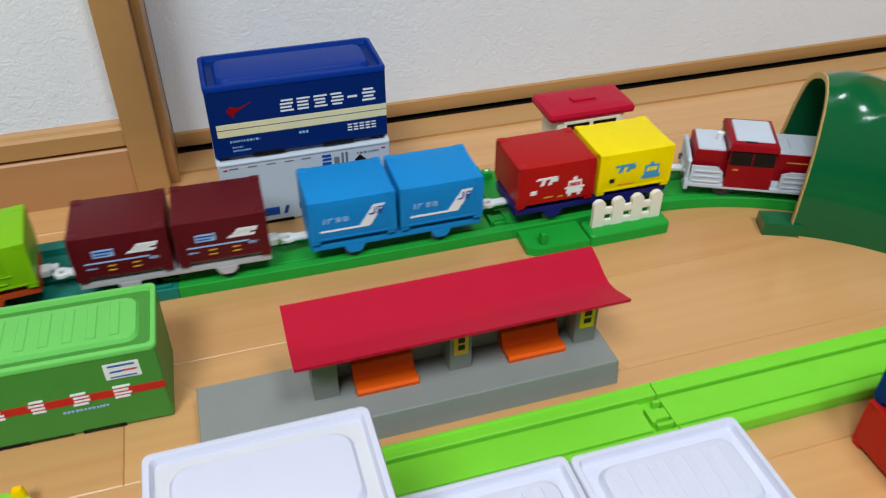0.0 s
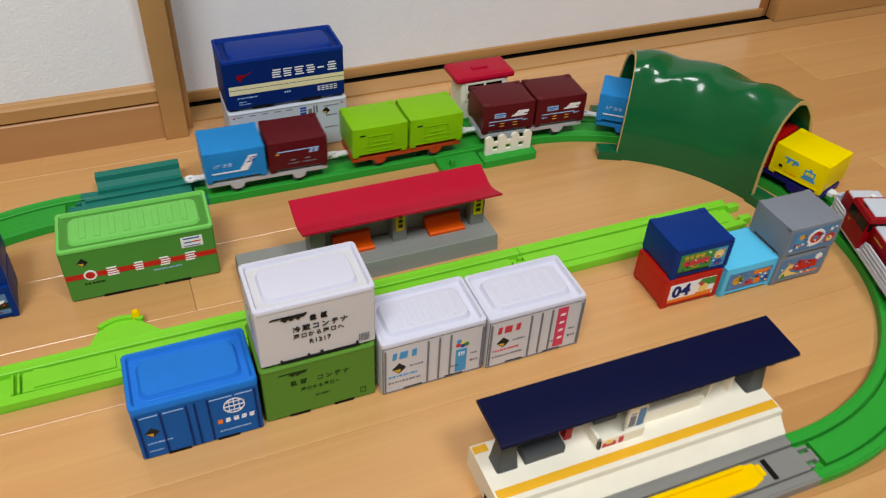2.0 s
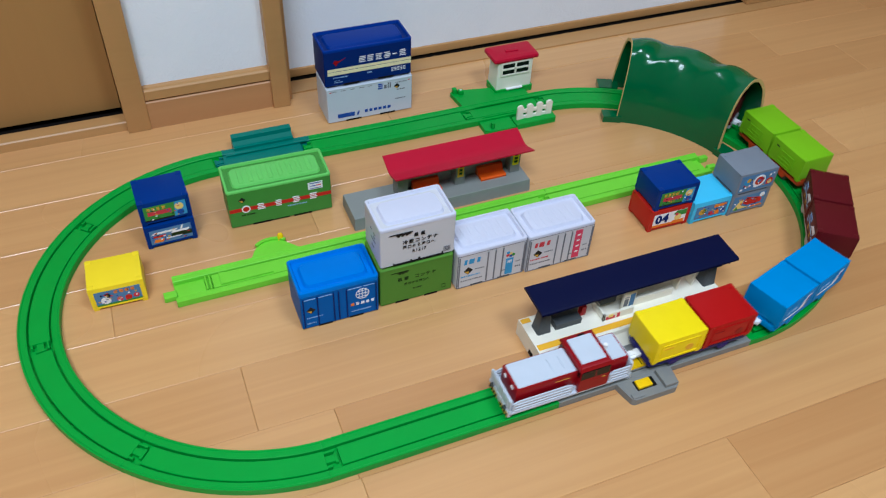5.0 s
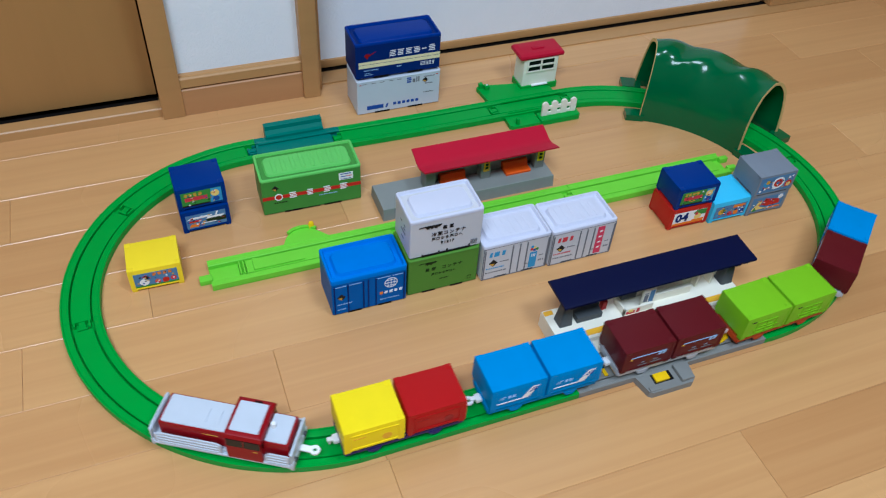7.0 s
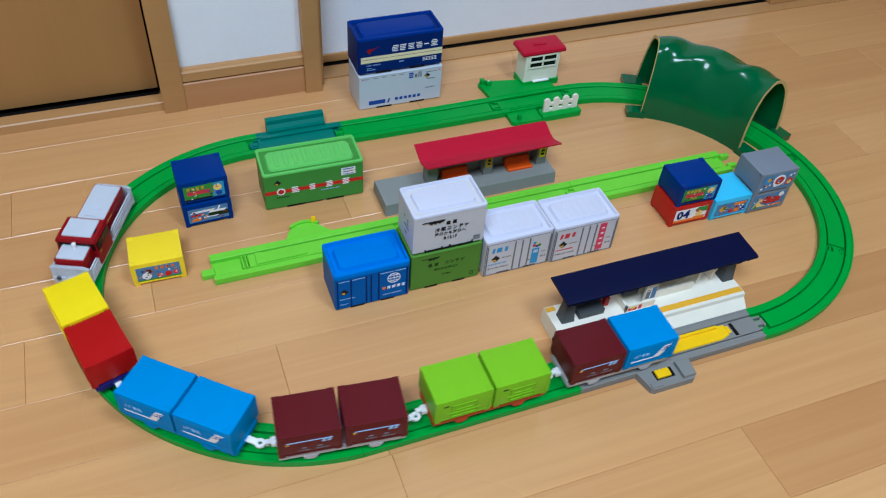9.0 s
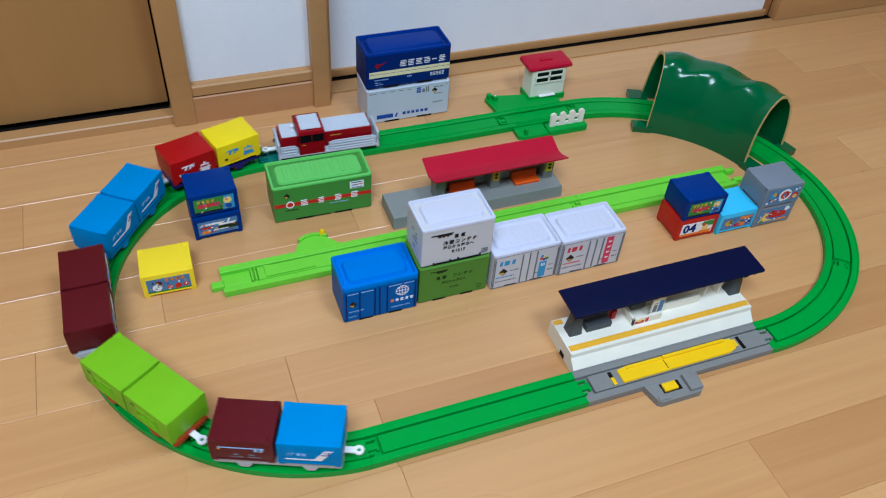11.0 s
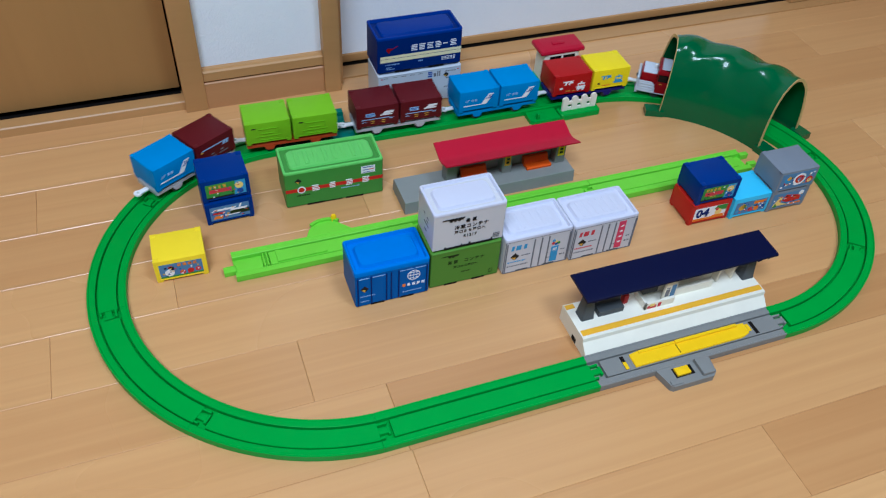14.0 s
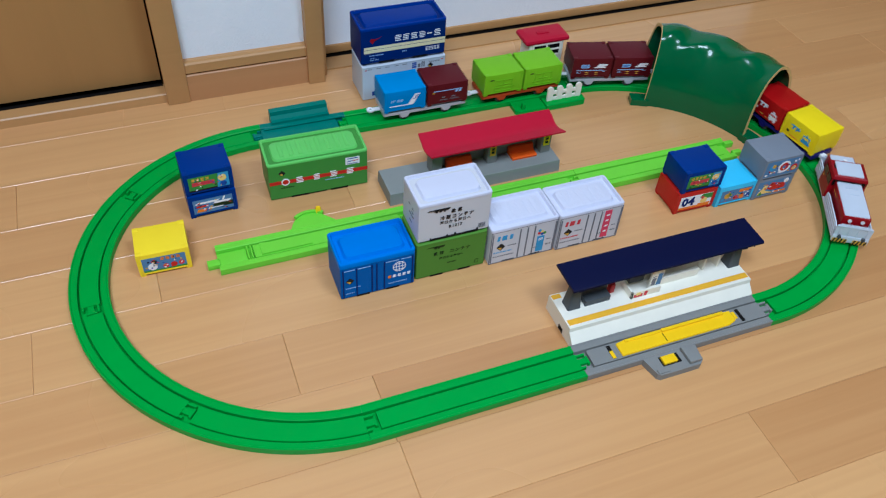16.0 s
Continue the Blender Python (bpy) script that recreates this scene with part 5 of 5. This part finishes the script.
def locomotive():
    v = thing("toy_locomotive", "red and pale grey toy diesel shunting locomotive", "toy locomotive")
    bm = bmesh.new()
    rr_loft(bm, [(0.1150, 0.0345, 0.003, 0.0150), (0.1215, 0.0350, 0.003, 0.0155), (0.1215, 0.0350, 0.003, 0.0215), (0.1205, 0.0340, 0.003, 0.0225)])
    for sy in (-1, 1):
        box(bm, -0.0605, sy * 0.0188 - 0.0015, 0.0160, 0.0605, sy * 0.0188 + 0.0015, 0.0188, bevel=0.0006)
    part("underframe", bm, LOCO_GREY, v, "pale grey underframe")
    wheels(v, (-0.036, 0.036))
    for x0, x1, z1, name in ((-0.0070, 0.0548, 0.0432, "long_hood"), (-0.0588, -0.0360, 0.0424, "short_hood")):
        bm = bmesh.new()
        box(bm, x0, -0.0152, 0.0220, x1, 0.0152, z1, bevel=0.0018)
        hood = part(name, bm, LOCO_RED, v)
        bm = bmesh.new()
        rr_loft(bm, [(x1 - x0 - 0.0035, 0.0280, 0.0015, z1 - 0.0006), (x1 - x0 - 0.0045, 0.0270, 0.0015, z1 + 0.0008)], (x0 + x1) / 2)
        part("hood_top", bm, LOCO_GREY, hood, "pale grey hood top")
        if name == "long_hood":
            for x in (0.004, 0.015):
                box_part("top_line", LOCO_GREY, hood, (x, -0.006, z1 + 0.0008, x + 0.0008, 0.008, z1 + 0.0015), 0.0002)
            for sy in (-1, 1):
                box_part("gold_plate", INK_GOLD, hood, (0.002, sy * 0.0152 - 0.0003, 0.0372, 0.016, sy * 0.0152 + 0.0003, 0.0379))
            for y in (-0.007, 0.007):
                bm = bmesh.new()
                prism(bm, circle(y, 0.0380, 0.0022, 14), 0.0543, 0.0556, "x")
                part("headlamp", bm, T_WHITE, hood, "white headlamp")
    bm = bmesh.new()
    loft(bm, [[(x0, -y, z), (x1, -y, z), (x1, y, z), (x0, y, z)] for x0, x1, y, z in ((-0.0370, -0.0060, 0.0204, 0.0180), (-0.0370, -0.0060, 0.0204, 0.0352), (-0.0364, -0.0066, 0.0194, 0.0458), (-0.0380, -0.0048, 0.0204, 0.0464), (-0.0372, -0.0056, 0.0190, 0.0502), (-0.0356, -0.0072, 0.0172, 0.0512))])
    cab = part("cab", bm, LOCO_RED, v)
    for sy in (-1, 1):
        bm = bmesh.new()
        prism(bm, [(-0.0362, 0.0356), (-0.0068, 0.0356), (-0.0072, 0.0454), (-0.0358, 0.0454)], sy * 0.0190, sy * 0.0205, "y")
        part("side_window", bm, GLASS_BLACK, cab, "dark side window")
        box_part("window_post", LOCO_RED, cab, (-0.0219, sy * 0.0200 - 0.0008, 0.0357, -0.0212, sy * 0.0200 + 0.0007, 0.0454))
        box_part("gold_plate", INK_GOLD, cab, (-0.0330, sy * 0.0204 - 0.0002, 0.0315, -0.0295, sy * 0.0204 + 0.0003, 0.0326))
    for x in (-0.0370, -0.0068):
        box_part("end_window", GLASS_BLACK, cab, (x - 0.0006, -0.0182, 0.0372, x + 0.0010, 0.0182, 0.0452), 0, "dark end window")
    bm = bmesh.new()
    rr_loft(bm, [(0.0255, 0.0300, 0.001, 0.0508), (0.0245, 0.0290, 0.001, 0.0520)], -0.0210)
    part("cab_roof", bm, LOCO_GREY, cab, "pale grey cab roof panel")
    box_part("roof_slot", BLACK, cab, (-0.0275, -0.0168, 0.0500, -0.0205, -0.0152, 0.0517))
    bm = bmesh.new()
    prism(bm, circle(-0.0415, 0.0, 0.0022, 14), 0.0415, 0.0488)
    part("exhaust", bm, T_WHITE, v, "white exhaust stub")
    for sy in (-1, 1):
        for x0, x1 in ((-0.0005, 0.0588), (-0.0598, -0.0385)):
            y = sy * 0.0190
            bm = bmesh.new()
            k = 0.006
            lo, hi = 0.0182, 0.0322
            out = [(x0, lo), (x1, lo), (x1, hi - 0.002), (x1 - k, hi), (x0 + k, hi), (x0, hi - 0.002)] if x0 > -0.01 else [(x0, lo), (x1, lo), (x1, hi - 0.004), (x1 - 0.004, hi), (x0, hi)]
            prism(bm, out, y - 0.0007, y + 0.0007, "y")
            panel = part("side_railing", bm, LOCO_GREY, v, "pale grey moulded side railing")
            for z in (0.0200, 0.0240, 0.0280):
                box_part("railing_bar", LOCO_GREY, panel, (x0 + 0.002, y - 0.0014, z, x1 - 0.002, y + 0.0014, z + 0.0013), 0.0003)
    for sx in (-1, 1):
        x = sx * 0.0614
        bm = bmesh.new()
        outer = [(-0.0195, 0.0205), (0.0195, 0.0205), (0.0195, 0.0350), (0.0150, 0.0372), (-0.0150, 0.0372), (-0.0195, 0.0350)]
        prism(bm, outer, x - 0.0007, x + 0.0007, "x")
        plate = part("end_railing", bm, LOCO_GREY, v, "pale grey moulded end railing")
        for y in (-0.0150, -0.0050, 0.0050, 0.0150):
            box_part("railing_bar", LOCO_GREY, plate, (x - 0.0014, y - 0.0006, 0.0215, x + 0.0014, y + 0.0006, 0.0360), 0.0003)
        box_part("railing_bar", LOCO_GREY, plate, (x - 0.0014, -0.0185, 0.0342, x + 0.0014, 0.0185, 0.0354), 0.0003)
        box_part("buffer_beam", LOCO_GREY, v, (x - 0.0015, -0.0198, 0.0130, x + 0.0015, 0.0198, 0.0215), 0.0006)
        if sx > 0:
            for y0 in (-0.0188, 0.0032):
                back = box_part("hazard_board", INK_GOLD, v, (x + sx * 0.0014 - 0.0004, y0, 0.0125, x + sx * 0.0014 + 0.0004, y0 + 0.0156, 0.0180), 0, "yellow and black striped board")
                for k in range(4):
                    bm = bmesh.new()
                    u = y0 + 0.0004 + k * 0.0039
                    prism(bm, [(u, 0.0126), (u + 0.0018, 0.0126), (u + 0.0032, 0.0179), (u + 0.0014, 0.0179)], x + sx * 0.0012, x + sx * 0.0020, "x")
                    part("black_stripe", bm, INK, back)
        for y in (-0.0130, 0.0130):
            bm = bmesh.new()
            prism(bm, circle(y, 0.0205, 0.0022, 12), x, x + sx * 0.0030, "x")
            part("lamp_stub", bm, DARK_GREY, v, "small dark lamp stub")
    coupler_ring(v, -0.0630, -1)
    TRAIN.append((v, 0.2715, 0.036))
    return v


locomotive()
MAROON, BLUE_C, LIME_C = (T_MAROON, decor_maroon), (T_BLUE, decor_blue), (T_LIME, decor_lime)
wagons = [
    wagon("indigo toy wagon carrying a yellow and a red container", T_NAVYFRAME, (T_YELLOW, decor_yellow), (T_RED, decor_red)),
    wagon("sky blue toy wagon carrying two sky blue containers", T_BLUE, BLUE_C, BLUE_C),
    wagon("silver toy wagon carrying two maroon containers", T_SILVER, MAROON, MAROON),
    wagon("rust orange toy wagon carrying two lime containers", T_RUST, LIME_C, LIME_C),
    wagon("silver toy wagon carrying a maroon and a blue container", T_SILVER, (T_MAROON, decor_maroon_line), BLUE_C),
]
TRAIN = [TRAIN[0]] + [(v, 0.1332 * (1 - k), 0.028) for k, v in enumerate(wagons)]


# ---- planks, last ----
def plank_mesh(length):
    bm = bmesh.new()
    w, e = PLANK / 2 - 0.00008, 0.0004
    loft(bm, [[(-length / 2 + i, -w + i, z), (length / 2 - i, -w + i, z), (length / 2 - i, w - i, z), (-length / 2 + i, w - i, z)] for i, z in ((0.0, -0.0039), (0.0, -e), (0.0005, 0.0))])
    return finish("plank", bm, FLOOR_WOOD, False)


#  darker boards: row and left end
TONES = {(0, 0.022): 0.95, (-2, 0.342): 0.8, (1, -0.046): 0.25, (-1, 0.024): 0.3}


def planks():
    rng = random.Random(4)
    joints = {0: 0.0225, -1: 0.024, 1: -0.046, 2: -0.2715, 3: -0.15, 4: 0.074, -2: 0.342}
    meshes = {}
    row = -32
    while True:
        y = SEAM + (row - 0.5) * PLANK
        if y > 0.60:
            break
        x = joints.get(row, rng.uniform(-0.4, 0.4))
        cuts = [x]
        while cuts[-1] < X1:
            cuts.append(cuts[-1] + rng.choice((0.606, 0.909, 0.909)))
        while cuts[0] > X0:
            cuts.insert(0, cuts[0] - rng.choice((0.606, 0.909, 0.909)))
        for a, b in zip(cuts, cuts[1:]):
            a, b = max(a, X0), min(b, X1)
            if b - a < 0.02:
                continue
            length = round(b - a, 3)
            if length not in meshes:
                meshes[length] = plank_mesh(length - 0.0002)
            ob = new("plank", meshes[length])
            ob.parent = floor
            ob.location = ((a + b) / 2, y, 0)
            tone = TONES.get((row, round(a, 3)), rng.choice((0.1, 0.2, 0.25, 0.3, 0.4, 0.55)))
            ob.color = (tone, tone, tone, 1)
        row += 1


planks()


# ---- movement ----
AHEAD = ((0, 0.0125), (1.2, 0.0120), (2.5, 0.0080), (4.0, -0.0035), (4.6, -0.0050), (5.6, -0.0040), (7.5, -0.0060), (8.6, -0.0060), (11.0, -0.0020), (12.2, 0.0020), (13.2, 0.0), (17.0, 0.0))


def run(t):
    """Way of the second wagon along the oval: nearly steady, a touch ahead in the first seconds."""
    for (t0, a0), (t1, a1) in zip(AHEAD, AHEAD[1:]):
        if t0 <= t <= t1:
            k = (t - t0) / (t1 - t0)
            return 0.2300 + 0.1609 * t + a0 + (a1 - a0) * k * k * (3 - 2 * k)


def bend(s):
    """Share of the locomotive's coupling that lies on a curve, 0 to 1."""
    turned = abs(course(s + 0.05)[2] - course(s - 0.13)[2]) % (2 * math.pi)
    return min(1.0, min(turned, 2 * math.pi - turned) * R / 0.11)


def motions():
    for vehicle, lead, base in TRAIN:
        rows = []
        for k in range(161):
            t = k / 10
            s = run(t) + lead
            if lead > 0.2:
                s += (0.0105 if spot(s)[0] < L else 0.0030) * bend(s)
            ax, ay = spot(along(s + base))
            bx, by = spot(along(s - base))
            rows.append((t, pose((ax + bx) / 2, (ay + by) / 2, 0, 0, 0, math.degrees(math.atan2(ay - by, ax - bx)))))
        walk(vehicle, rows)


motions()
